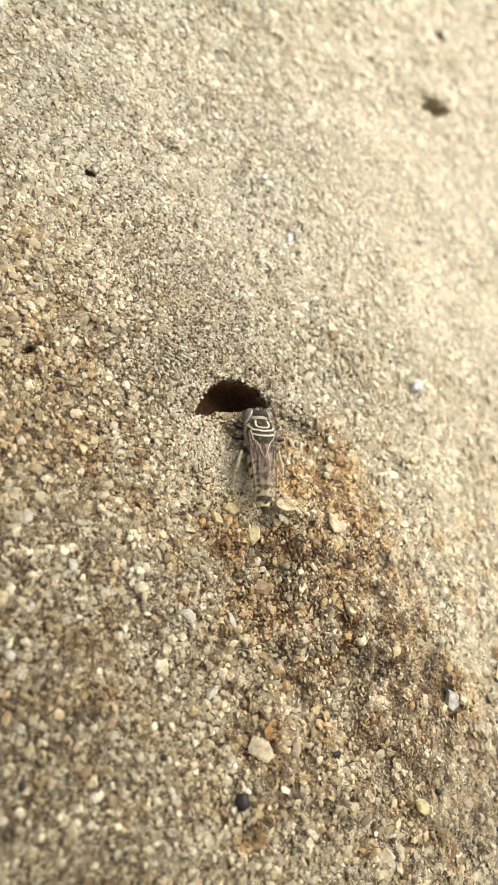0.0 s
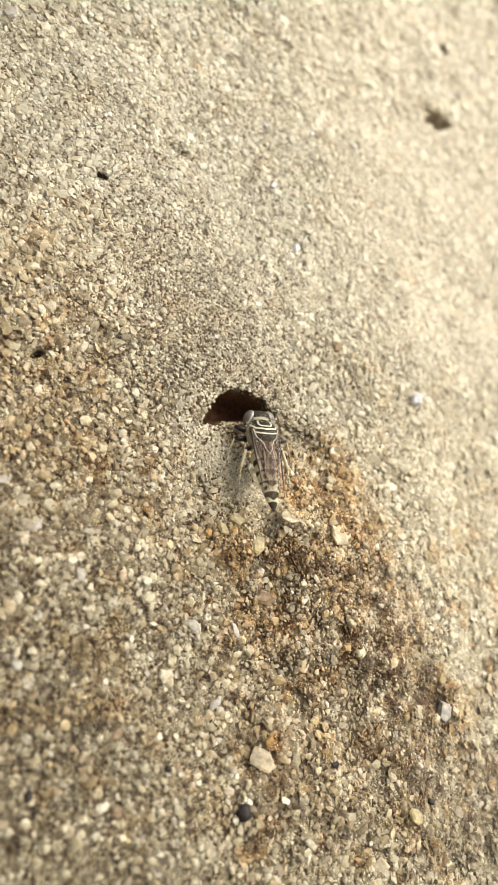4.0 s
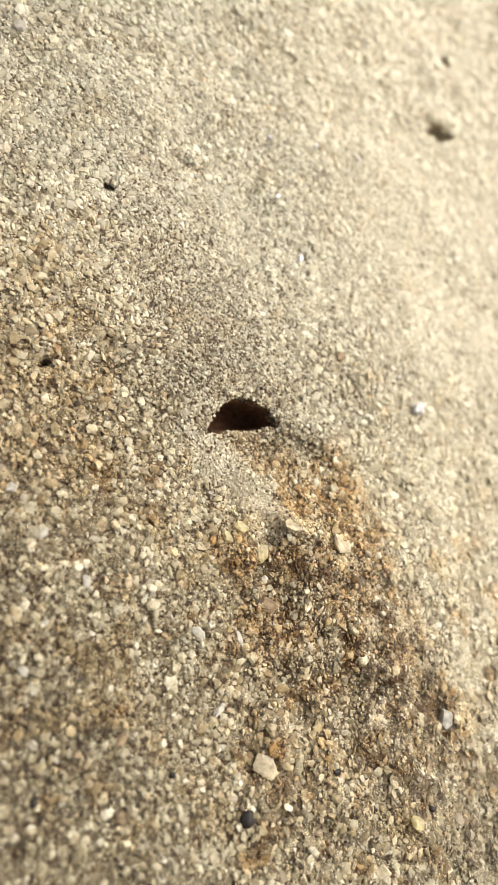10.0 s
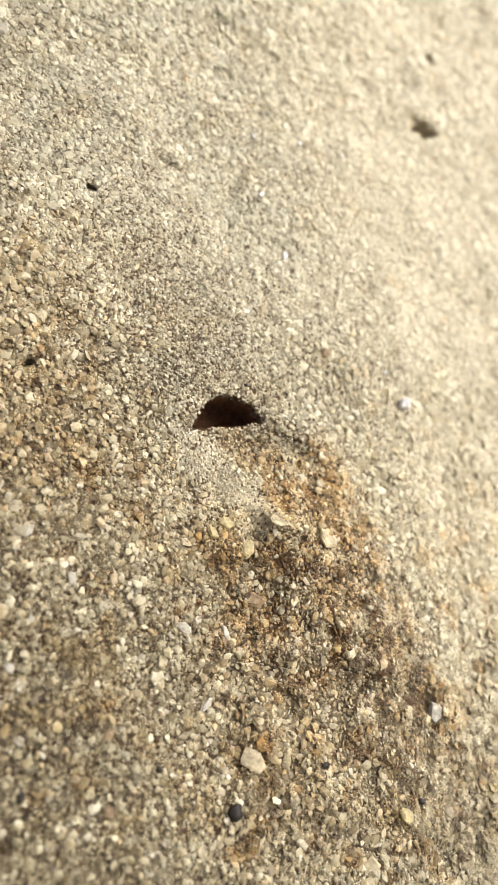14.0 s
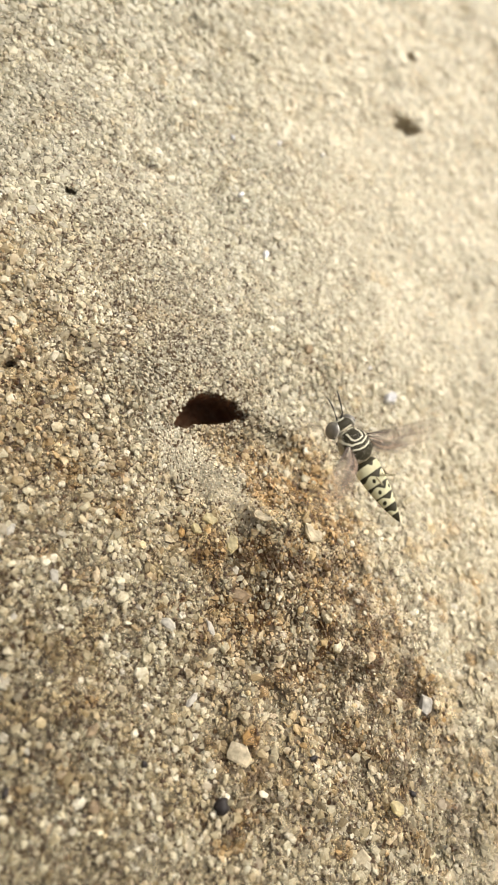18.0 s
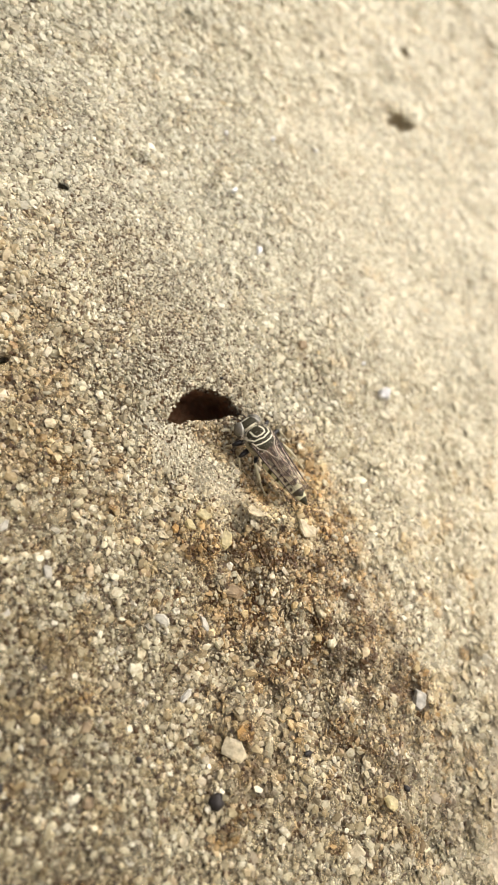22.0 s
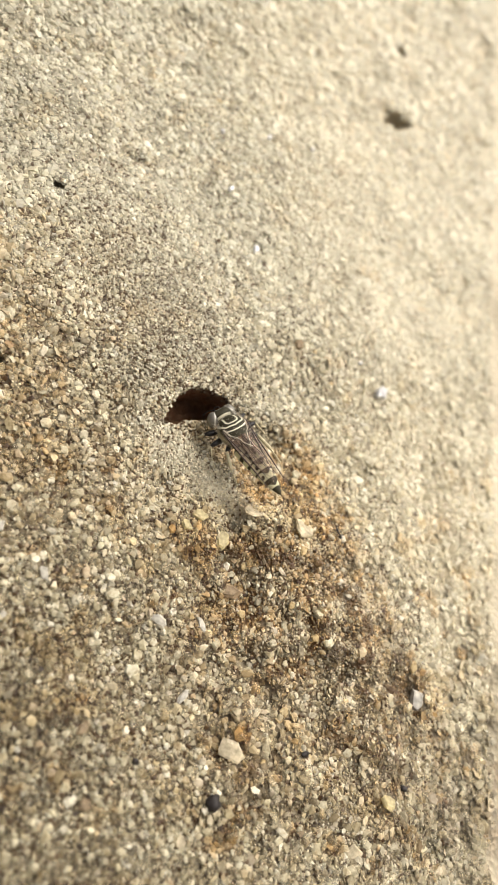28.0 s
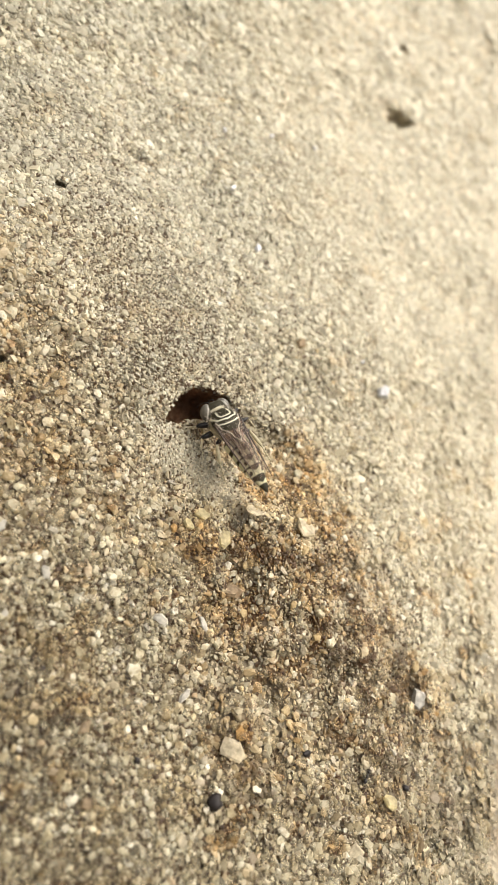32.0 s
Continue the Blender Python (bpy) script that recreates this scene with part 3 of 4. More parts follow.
    # abdomen: six overlapping rings
    abdomen = put("abdomen", raw_mesh("abdomen", np.array(ring_body([(-0.85, 0.35, 0.35, 1.95), (-1.3, 0.6, 0.5, 1.98), (-1.5, 0.3, 0.3, 1.98)], 24)[0]) * MM,
                                      ring_body([(0, 1, 1, 1)] * 3, 24)[1], BLACK), wasp, "cream and black banded abdomen with a black tip")
    cuts = [0.0, 0.20, 0.38, 0.55, 0.71, 0.855, 1.0]
    for k in range(6):
        rows, fr = [], []
        for i in range(25):
            q = i / 24
            s = cuts[k] - 0.015 + (cuts[k + 1] - cuts[k] + 0.03) * q
            s = min(max(s, 0.0), 1.0)
            a = 1.58 * max(1 - s ** 1.75, 0.004) ** 0.76 * min(1, (s + 0.05) / 0.13) ** 0.5
            a *= 1 + 0.045 * (q - 0.5)
            if i == 24:
                a *= 0.95
            rows.append((-1.0 - 7.5 * s, a, 0.68 * a, 1.75 - 0.65 * s ** 1.4))
            fr += [q] * 72
        v, f = ring_body(rows, 72)
        x, y, z = v.T
        fr = np.array(fr)
        ax = abs(x)
        front = 0.36 + 0.16 * np.exp(-(ax / 0.34) ** 2) + 0.10 * np.cos(ax * 3.4) + 0.10 * np.exp(-((ax - 1.35) / 0.2) ** 2)
        mark = 0.5 + 1.6 * (fr - front)
        if k in (1, 2, 3):
            mark = np.minimum(mark, 0.5 + 1.8 * (np.hypot(ax - 0.72, (fr - 0.66) * 1.1) - 0.17))
        if k == 0:
            mark = np.minimum(mark, 0.5 + 1.5 * (fr - 0.42))
        mark = np.minimum(mark, 0.5 + 2.0 * (0.97 - fr))
        if k == 4:
            mark = np.minimum(mark, 0.5 + 1.6 * (fr - front - 0.22))
        if k == 5:
            mark = mark * 0
        part("abdomen_ring", (v, f), ABDOMEN, abdomen, "black tip of the abdomen" if k == 5 else "", mark=np.clip(mark, 0, 1))

    # wings: hinged at the shoulder, laid back along the abdomen
    wings = []
    for s in (-1, 1):
        for name, length, width, hinge, fold in (("forewing", 8.8, 2.1, (s * 1.42, 0.85, 3.20), 0.0), ("hindwing", 5.3, 1.25, (s * 1.36, 0.2, 3.08), 0.1)):
            nl, nw = 26, 9
            v, f = [], []
            for i in range(nl):
                t = i / (nl - 1)
                half = width * (0.22 + 0.78 * math.sin(math.pi * min(0.5, 2.2 * t + 0.05))) * (1 - max(0, (t - 0.62) / 0.38) ** 2.0 * 0.92)
                for j in range(nw):
                    q = j / (nw - 1)
                    v.append((s * (0.22 - half * q + 0.18 * t), -length * t, 0.13 * math.cos(q * 9.4) * min(1, 3 * t) - 0.35 * (q - 0.5) ** 2 - 0.55 * (1 - q) ** 2 * min(1, 3 * t) - 0.75 * t ** 1.9 - fold))
            for i in range(nl - 1):
                for j in range(nw - 1):
                    a = i * nw + j
                    f.append((a, a + 1, a + nw + 1, a + nw))
            wing = part(name, (v, f), WING, wasp, "clear brownish folded wing with dark veins", reach=np.repeat(np.arange(nl) / (nl - 1), nw), pleat=np.tile(0.5 + 0.5 * np.cos(np.arange(nw) * 9.4 * 1.5 / (nw - 1)), nl))
            runs = []
            for cols, last, r in (((0, 0, 0, 0), 0.93, 0.085), ((0, 1, 2, 3), 0.85, 0.06), ((3, 4, 4, 5), 0.8, 0.05), ((6, 6, 7, 7), 0.7, 0.04), ((8, 8, 8, 8), 0.9, 0.03)):
                pts = []
                for e in range(14):
                    t = last * e / 13
                    col = np.interp(t / last * 3, range(4), cols)
                    i = t * (nl - 1)
                    i0, j0 = int(i), int(col)
                    pt = lambda a, b: np.array(v[min(a, nl - 1) * nw + min(b, nw - 1)])
                    di, dj = i - i0, col - j0
                    pts.append((pt(i0, j0) * (1 - di) + pt(i0 + 1, j0) * di) * (1 - dj) + (pt(i0, j0 + 1) * (1 - di) + pt(i0 + 1, j0 + 1) * di) * dj)
                runs.append(tube(pts, [r] * 10 + [r * 0.85, r * 0.7, r * 0.5, r * 0.35], 6))
            for t, j0, j1 in ((0.52, 2, 4), (0.66, 1, 3), (0.42, 4, 6)):
                i0 = int(t * (nl - 1))
                runs.append(tube([v[i0 * nw + j] for j in range(j0, j1 + 1)], [0.035] * (j1 - j0 + 1), 6))
            part("wing_vein", joined(runs), VEIN, wing)
            if name == "forewing":
                for cols, last in (((1.5, 2.5, 4, 6), 0.42),):
                    pts = []
                    for e in range(8):
                        i0, j0 = int(last * e / 7 * (nl - 1)), int(round(np.interp(e / 7 * 3, range(4), cols)))
                        pts.append(np.array(v[i0 * nw + j0]) + np.array((0, 0, 0.05)))
                    part("wing_vein", tube(pts, [0.09, 0.085, 0.08, 0.07, 0.06, 0.05, 0.04, 0.03], 6), HAIR, wing, "cream streak at the wing's root")
            wing.location = Vector(hinge) * MM
            wings.append((wing, name, s, hinge))

    # legs: black thighs, pale shins
    legs = []
    for kind, y0, knee, shin, foot in (("fore", 1.9, (2.8, 2.45, 1.45), (3.3, 2.9, 0.75), (3.2, 3.5, 0.05)), ("mid", 0.9, (3.1, 0.75, 1.5), (3.5, -0.1, 0.75), (3.8, -1.3, 0.05)),
                                       ("hind", 0.0, (2.15, -1.0, 1.85), (2.75, -2.9, 0.95), (3.0, -4.6, 0.05))):
        for s in (-1, 1):
            hip = np.array((s * 0.85, y0, 1.25))
            rel = lambda p: np.array((s * p[0], p[1], p[2])) - hip
            k, h, t = rel(knee), rel(shin), rel(foot)
            thigh = 0.36 if kind != "hind" else 0.30
            leg = part("leg", tube([(0, 0, 0.15), (0, 0, 0), k * 0.25], [0.3, 0.3, 0.2], 10), BLACK, wasp)
            part("femur", tube([k * 0.15, k * 0.4, k * 0.75, k], [0.18, thigh, thigh * 0.85, 0.15], 10), BLACK, leg, "black thigh")
            fat = 1.15 if kind == "hind" else 0.55
            part("tibia", tube([k, k * 0.7 + h * 0.3, k * 0.25 + h * 0.75, h], [0.13 * fat, 0.17 * fat, 0.19 * fat, 0.14 * fat], 10), PALE_LEG, leg, "pale cream shin")
            spurs = [tube([h * (1 - a) + t * a, (h * (1 - a) + t * a) + np.array((s * 0.28, -0.12, -0.12))], [0.035, 0.008], 5) for a in (0.0, 0.2, 0.4, 0.6)]
            toes = [tube([h * (1 - a) + t * a, h * (1 - b) + t * b], [0.075 * fat + 0.01, 0.06 * fat + 0.01], 8) for a, b in ((0, 0.36), (0.37, 0.56), (0.57, 0.72), (0.73, 0.85), (0.86, 1.0))]
            part("tarsus", joined(toes + spurs), PALE_LEG, leg)
            leg.location = Vector(hip) * MM
            legs.append((leg, kind, s, hip))

    # short pale hair on the head and the sides of the thorax
    rng = np.random.RandomState(3)
    hv, hf = [], []
    for _ in range(1000):
        q, yy = rng.uniform(-0.5, math.pi + 0.5), rng.uniform(-0.9, 3.7)
        w, h, zc = (1.62, 1.38, 2.2) if yy < 2.5 else (1.35, 1.1, 2.05)
        r = max(0.2, 1 - ((yy - 0.9) / 2.9) ** 4)
        if yy < 2.2 and math.sin(q) > 0.75 and rng.rand() < 0.75:
            continue
        a = np.array((w * r * math.cos(q), yy, zc + h * r * math.sin(q)))
        d = np.array((math.cos(q), rng.normal(-0.2, 0.5), math.sin(q))) + rng.normal(0, 0.3, 3)
        d = d / np.linalg.norm(d) * rng.uniform(0.25, 0.5)
        side = np.cross(d, rng.normal(size=3))
        side = side / np.linalg.norm(side) * 0.021
        up = np.cross(d, side)
        up = up / np.linalg.norm(up) * 0.021
        n = len(hv)
        hv += [a + side, a - side, a + up, a + d]
        hf += [(n, n + 1, n + 3), (n + 1, n + 2, n + 3), (n + 2, n, n + 3)]
    part("hair", (np.array(hv), hf), HAIR, thorax, "short pale hair", False)
    return wasp, wings, legs, antennae


wasp, wings, legs, antennae = build_wasp()

# ---- pebbles and flakes that lie on the sand ----


def stone_shape(rng, rough, sides=2):
    """A worn or angular stone about 1 across, its base at z = 0."""
    bm = bmesh.new()
    bmesh.ops.create_icosphere(bm, subdivisions=sides, radius=0.5)
    shift = Vector(rng.uniform(-50, 50, 3))
    for q in bm.verts:
        d = q.co.normalized()
        q.co = q.co * (1 + rough * noise.noise(d * 1.6 + shift) + 0.5 * rough * noise.noise(d * 4.1 + shift))
    v = np.array([tuple(q.co) for q in bm.verts])
    f = [tuple(q.index for q in face.verts) for face in bm.faces]
    bm.free()
    v[:, 2] -= v[:, 2].min()
    return v, f


def flake_shape(rng):
    """A flat angular chip about 1 across, with bevelled, uneven faces."""
    n = rng.randint(5, 8)
    q = (np.arange(n) + rng.uniform(-0.28, 0.28, n)) * 2 * math.pi / n
    r = rng.uniform(0.40, 0.56, n)
    tilt = rng.uniform(-0.25, 0.25, 2)
    v = []
    for share, z in ((0.86, 0.0), (1.0, 0.35), (0.97, 0.72), (0.76, 0.97)):
        k = r * share * rng.uniform(0.94, 1.05, n)
        x, y = k * np.cos(q), k * np.sin(q)
        v.append(np.stack([x, y, z * (1 + tilt[0] * x + tilt[1] * y)], -1))
    v = np.concatenate(v + [np.array([[0, 0, 1.0]])])
    f = [(i * n + j, i * n + (j + 1) % n, (i + 1) * n + (j + 1) % n, (i + 1) * n + j) for i in range(3) for j in range(n)]
    f += [(3 * n + j, 3 * n + (j + 1) % n, 4 * n) for j in range(n)] + [tuple(range(n))[::-1]]
    return v, f


def quartz(name, colour, rough=0.3, through_light=0.45, solid=0.62):
    m = plain(name, colour, rough, 0.4, 1300.0, 0.5)
    t = m.node_tree
    b = t.nodes["Principled BSDF"]
    b.inputs["Alpha"].default_value = solid
    glow = t.nodes.new("ShaderNodeBsdfTranslucent")
    t.links.new(b.inputs["Base Color"].links[0].from_socket, glow.inputs[0])
    both = t.nodes.new("ShaderNodeMixShader")
    both.inputs[0].default_value = through_light
    t.links.new(b.outputs[0], both.inputs[1])
    t.links.new(glow.outputs[0], both.inputs[2])
    t.links.new(both.outputs[0], t.nodes["Material Output"].inputs["Surface"])
    return m


def on_sand(u, v, lift=0.0, turn=0.0, lean=0.0, side=0.0):
    """A pose on the sand's surface, with z out of it."""
    at = ground_at(np.array([u, u + 2.4, u]), np.array([v, v, v + 2.4]))
    normal = Vector(np.cross(at[1] - at[0], at[2] - at[0])).normalized()
    up = normal.to_track_quat("Z", "Y").to_matrix().to_4x4()
    return SLOPE @ Matrix.Translation(Vector(at[0]) * MM) @ up @ pose(0, 0, lift * MM, lean, side, turn)


def scatter(name, label, category, material, spots, thick, chip, seed, sunk=0.32):
    rng = np.random.RandomState(seed)
    for u, v, long, wide in spots:
        long, wide = 0.8 * long, 0.8 * wide
        shape = flake_shape(rng) if chip else stone_shape(rng, 0.5)
        high = thick * min(long, wide)
        shape[0][:] += 0.03 * rng.normal(size=shape[0].shape)
        ob = put(name, raw_mesh(name, shape[0] * np.array([long, wide, high]) * MM, shape[1], material, not chip))
        ob.matrix_world = on_sand(u, v, -sunk * high + 0.12, rng.uniform(-25, 25), rng.uniform(-10, 10), rng.uniform(-14, 14))
        tagged(ob, label, category, "pebbles lying on the sand")


CREAM_FLAKE = [(7.9, -11.1, 3.85, 3.32), (1.0, -9.3, 3.20, 2.60), (11.8, -45.9, 3.36, 2.94), (-8.2, -41.8, 1.86, 1.61), (-2.3, -34.2, 4.55, 2.78), (23.3, -1.6, 3.52, 1.84)]
YELLOW = [(-2.1, -12.2, 3.10, 2.30), (16.4, -41.5, 2.56, 2.42), (-4.6, -9.5, 2.90, 2.20), (-6.5, -10.7, 2.10, 1.80)]
BROWN = [(-1.3, -17.8, 3.93, 2.28), (-17.5, -37.4, 1.77, 1.53), (-17.8, -30.6, 2.09, 1.28), (11.2, 14.0, 2.07, 1.78)]
PALE = [(-9.7, -20.7, 2.65, 1.45), (-4.7, -21.4, 2.61, 1.12), (-21.6, -15.8, 1.95, 1.26), (-29.0, -6.7, 1.63, 1.28), (-25.9, -11.1, 1.95, 1.03), (-27.0, -24.0, 1.48, 1.25), (-25.3, -19.6, 0.97, 0.91), (-7.0, -28.4, 2.71, 0.92), (-30.9, 49.4, 2.36, 2.04), (23.8, -31.2, 3.30, 3.00)]
WHITE = [(24.4, 8.9, 3.00, 2.37), (2.2, 44.4, 1.15, 0.74), (9.6, 45.6, 1.02, 0.85), (16.6, 45.6, 1.05, 0.79), (5.6, 26.5, 1.82, 1.06), (2.5, 34.9, 1.56, 0.93), (21.3, 12.9, 0.78, 0.63)]
DARK = [(-4.8, -38.9, 2.00, 1.88), (-12.8, -34.1, 0.89, 0.77), (19.4, -40.5, 1.17, 0.95), (-25.6, -35.3, 1.26, 0.92), (6.3, -35.4, 0.80, 1.46), (-1.4, 7.3, 0.53, 0.53)]
scatter("quartz_flake", "cream angular quartz flake lying on the sand", "pebble", quartz("cream_quartz", (0.88, 0.77, 0.53), 0.45, 0.2, 0.7), CREAM_FLAKE, 0.17, True, 21, 0.4)
scatter("quartz_pebble", "honey-yellow translucent quartz grain on the sand", "pebble", quartz("honey_quartz", (0.88, 0.76, 0.42), 0.4, 0.25, 0.7), YELLOW, 0.28, True, 22)
scatter("pebble", "rounded reddish-brown pebble in the sand", "pebble", quartz("brown_stone", (0.55, 0.41, 0.25), 0.55, 0.2), BROWN, 0.5, True, 23)
scatter("quartz_flake", "pale grey quartz flake lying on the sand", "pebble", quartz("pale_quartz", (0.82, 0.78, 0.66), 0.5, 0.2, 0.75), PALE, 0.42, True, 24)
scatter("quartz_pebble", "bright white quartz grain on the sand", "pebble", quartz("white_quartz", (0.98, 0.98, 0.97), 0.5, 0.05, 1.0), WHITE, 0.6, True, 25, 0.1)
scatter("pebble", "smooth blackish pebble lying on the sand", "pebble", plain("black_stone", (0.030, 0.025, 0.022), 0.55, 0.25, 1500.0), DARK, 0.75, False, 26)

# ---- an ant that crosses the spoil ----


def build_ant():
    ant = new("ant")
    tagged(ant, "tiny blackish ant crawling over the sand", "ant")
    for name, low, high, w, z in (("head", 0.45, 0.85, 0.19, 0.32), ("thorax", -0.12, 0.48, 0.12, 0.34), ("gaster", -0.80, -0.12, 0.24, 0.34)):
        part(name, ring_body(egg(9, low, high, w, w * 0.85, z, z), 10), BLACK, ant)
    for s in (-1, 1):
        part("antenna", tube([(s * 0.06, 0.8, 0.36), (s * 0.2, 1.0, 0.46), (s * 0.22, 1.3, 0.3)], [0.025, 0.022, 0.02], 5), BLACK, ant)
        for y, reach in ((0.32, 0.35), (0.16, 0.0), (0.02, -0.45)):
            part("leg", tube([(s * 0.08, y, 0.28), (s * 0.4, y + reach * 0.5, 0.5), (s * 0.72, y + reach, 0.02)], [0.035, 0.03, 0.02], 5), BLACK, ant)
    return ant


ant = build_ant()

# ---- sand that the wasp throws back between its legs ----


def build_thrown():
    rng = np.random.RandomState(31)
    shapes = []
    for _ in range(8):
        v = ICO * (1 + rng.uniform(-0.3, 0.3, (12, 1))) * np.array([1, rng.uniform(0.6, 0.95), rng.uniform(0.35, 0.6)])
        shapes.append(raw_mesh("sand_grain", v * rng.uniform(0.18, 0.33) * MM, ICO_FACES, GRAIN_ONE, False))
    thrown = []
    for burst, (u, v) in BURSTS:
        for _ in range(16):
            ob = put("thrown_sand_grain", shapes[rng.randint(8)])
            tagged(ob, "sand grain flung back by the digging wasp", "sand grain", "sand thrown by the wasp")
            thrown.append((ob, burst + rng.uniform(-0.09, 0.03), (u + rng.normal(0, 0.9), v + rng.normal(0, 0.5)),
                           (u + 5.5 + rng.normal(0, 3.2), v - 10.5 + rng.normal(0, 3.6)), rng.uniform(1.0, 5.0)))
    return thrown


BURSTS = [(0.22, (0.5, -1.0)), (1.0, (0.0, -1.0)), (7.2, (-1.5, -0.5)), (28.4, (0.5, -1.5)), (31.0, (-0.5, -1.0))]
thrown = build_thrown()

# ---- the larger single grains round the burrow ----


def build_single_grains():
    rng = np.random.RandomState(41)
    shapes = {}
    for material in (GRAIN_ONE, GRAIN_AMBER):
        shapes[material] = []
        for _ in range(12):
            v, f = flake_shape(rng)
            v = (v - np.array([0, 0, 0.5])) * np.array([1, rng.uniform(0.65, 0.95), rng.uniform(0.3, 0.5)])
            shapes[material].append(raw_mesh("sand_grain", v * MM, f, material, False))
    made = 0
    while made < 300:
        u, v = rng.uniform(-28, 24), rng.uniform(-40, 14)
        heap = float(spoil_at(u, v))
        if burrow(u, v) > -0.5 or levee(u, v) > 0.2 or (v > 0 and rng.rand() < 0.6) or (heap > 0.5 and rng.rand() < 0.4):
            continue
        ob = put("sand_grain", shapes[GRAIN_AMBER if rng.rand() < 0.05 + 0.2 * heap else GRAIN_ONE][rng.randint(12)], ground)
        s = rng.uniform(0.6, 1.2) * (0.75 if np.hypot(u + 3, v - 3) < 9 else 1.0) * (1.5 if rng.rand() < 0.2 else 1.0)
        ob.matrix_world = on_sand(u, v, 0.12, rng.uniform(0, 360), rng.uniform(-16, 16), rng.uniform(-16, 16)) @ Matrix.Scale(s, 4)
        made += 1


build_single_grains()

# ---- movement ----
FLIGHTS = [(8.5, 8.9), (16.2, 18.7)]
STROKES = [0.2, 1.0, 1.8, 2.6, 5.7, 6.4, 7.2, 8.0, 20.6, 22.3, 23.0, 28.4, 30.4, 31.0, 31.8]


def wing_rows(name, s, hinge):
    x, y, z = (q * MM for q in hinge)
    rest = pose(x, y, z, 0, 0, -s * (5 if name == "forewing" else 8))
    sweep = 68 if name == "forewing" else 52
    out = lambda flap: pose(x, y, z) @ pose(0, 0, 0, 0, -s * flap, 0) @ pose(0, 0, 0, 0, 0, s * sweep)
    rows = [(0.0, rest), (8.4, rest)]
    for i, (a, b) in enumerate(FLIGHTS):
        n = int(round((b - a) * 30))
        rows += [(a + k / 30, out((15, 72, 15, -42)[k % 4])) for k in range(n + 1)]
    rows += [(18.9, rest), (32.0, rest)]
    for st in STROKES:
        if not (8.3 < st < 19):
            rows += [(st - 0.1, rest), (st, pose(x, y, z, -13, -s * 8, s * (4 if name == "forewing" else 2))), (st + 0.1, rest)]
    return sorted(rows, key=lambda r: r[0])


def leg_rows(kind, s, hip):
    x, y, z = (q * MM for q in hip)
    rest = pose(x, y, z)
    tuck = pose(x, y, z, -70 if kind != "hind" else -50) @ pose(0, 0, 0, 0, s * 112, 0)
    rows = [(0.0, rest), (8.4, rest), (8.55, tuck), (18.5, tuck), (18.85, rest), (32.0, rest)]
    swing = {"fore": 24, "mid": -8, "hind": 6}[kind]
    for st in STROKES:
        if not (8.2 < st < 19):
            rows += [(st - 0.12, rest), (st, pose(x, y, z, 0, -s * 6, -s * swing)), (st + 0.12, rest)]
    return sorted(rows, key=lambda r: r[0])


def antenna_rows(s):
    """Held out in flight, bent down before the face while the wasp digs."""
    at = (s * 0.28 * MM, 3.85 * MM, 2.5 * MM)
    down, out = pose(*at, -72, 0, 0), pose(*at, 14, 0, 0)
    return [(0.0, down), (8.4, down), (8.6, out), (18.7, out), (19.0, down), (32.0, down)]


def ant_rows():
    way = [(0.0, 62, -10), (25.3, 60, -10), (26.4, 38, -12), (27.5, 12.4, -11.2), (27.8, 12.3, -11.0), (28.1, 13.9, -12.1), (28.4, 14.7, -13.3), (28.7, 17.2, -14.0), (29.0, 19.5, -17.0),
           (29.3, 18.9, -20.1), (29.6, 19.3, -21.4), (30.0, 19.5, -24.6), (30.4, 19.2, -30.0), (30.8, 18.2, -32.5), (31.2, 17.2, -35.8), (31.6, 15.9, -38.1), (32.0, 13.8, -38.7)]
    heads = [170, 170, 185, 172, 200, 300, 290, 345, 305, 262, 290, 275, 265, 252, 252, 245, 200]
    return [(t, on_sand(u, v, 0.28, h - 90)) for (t, u, v), h in zip(way, heads)]


def thrown_rows(start, a, b, high):
    rest, end = on_sand(a[0], a[1], -0.1), on_sand(b[0], b[1], 0.0, 80)
    rows = [(0.0, rest), (max(0.02, start - 0.04), rest)]
    for k in (0.25, 0.5, 0.75):
        m = on_sand(a[0] + (b[0] - a[0]) * k, a[1] + (b[1] - a[1]) * k, high * 4 * k * (1 - k), 80 * k)
        rows.append((start + 0.26 * k, m))
    return rows + [(start + 0.30, end), (32.0, end)]


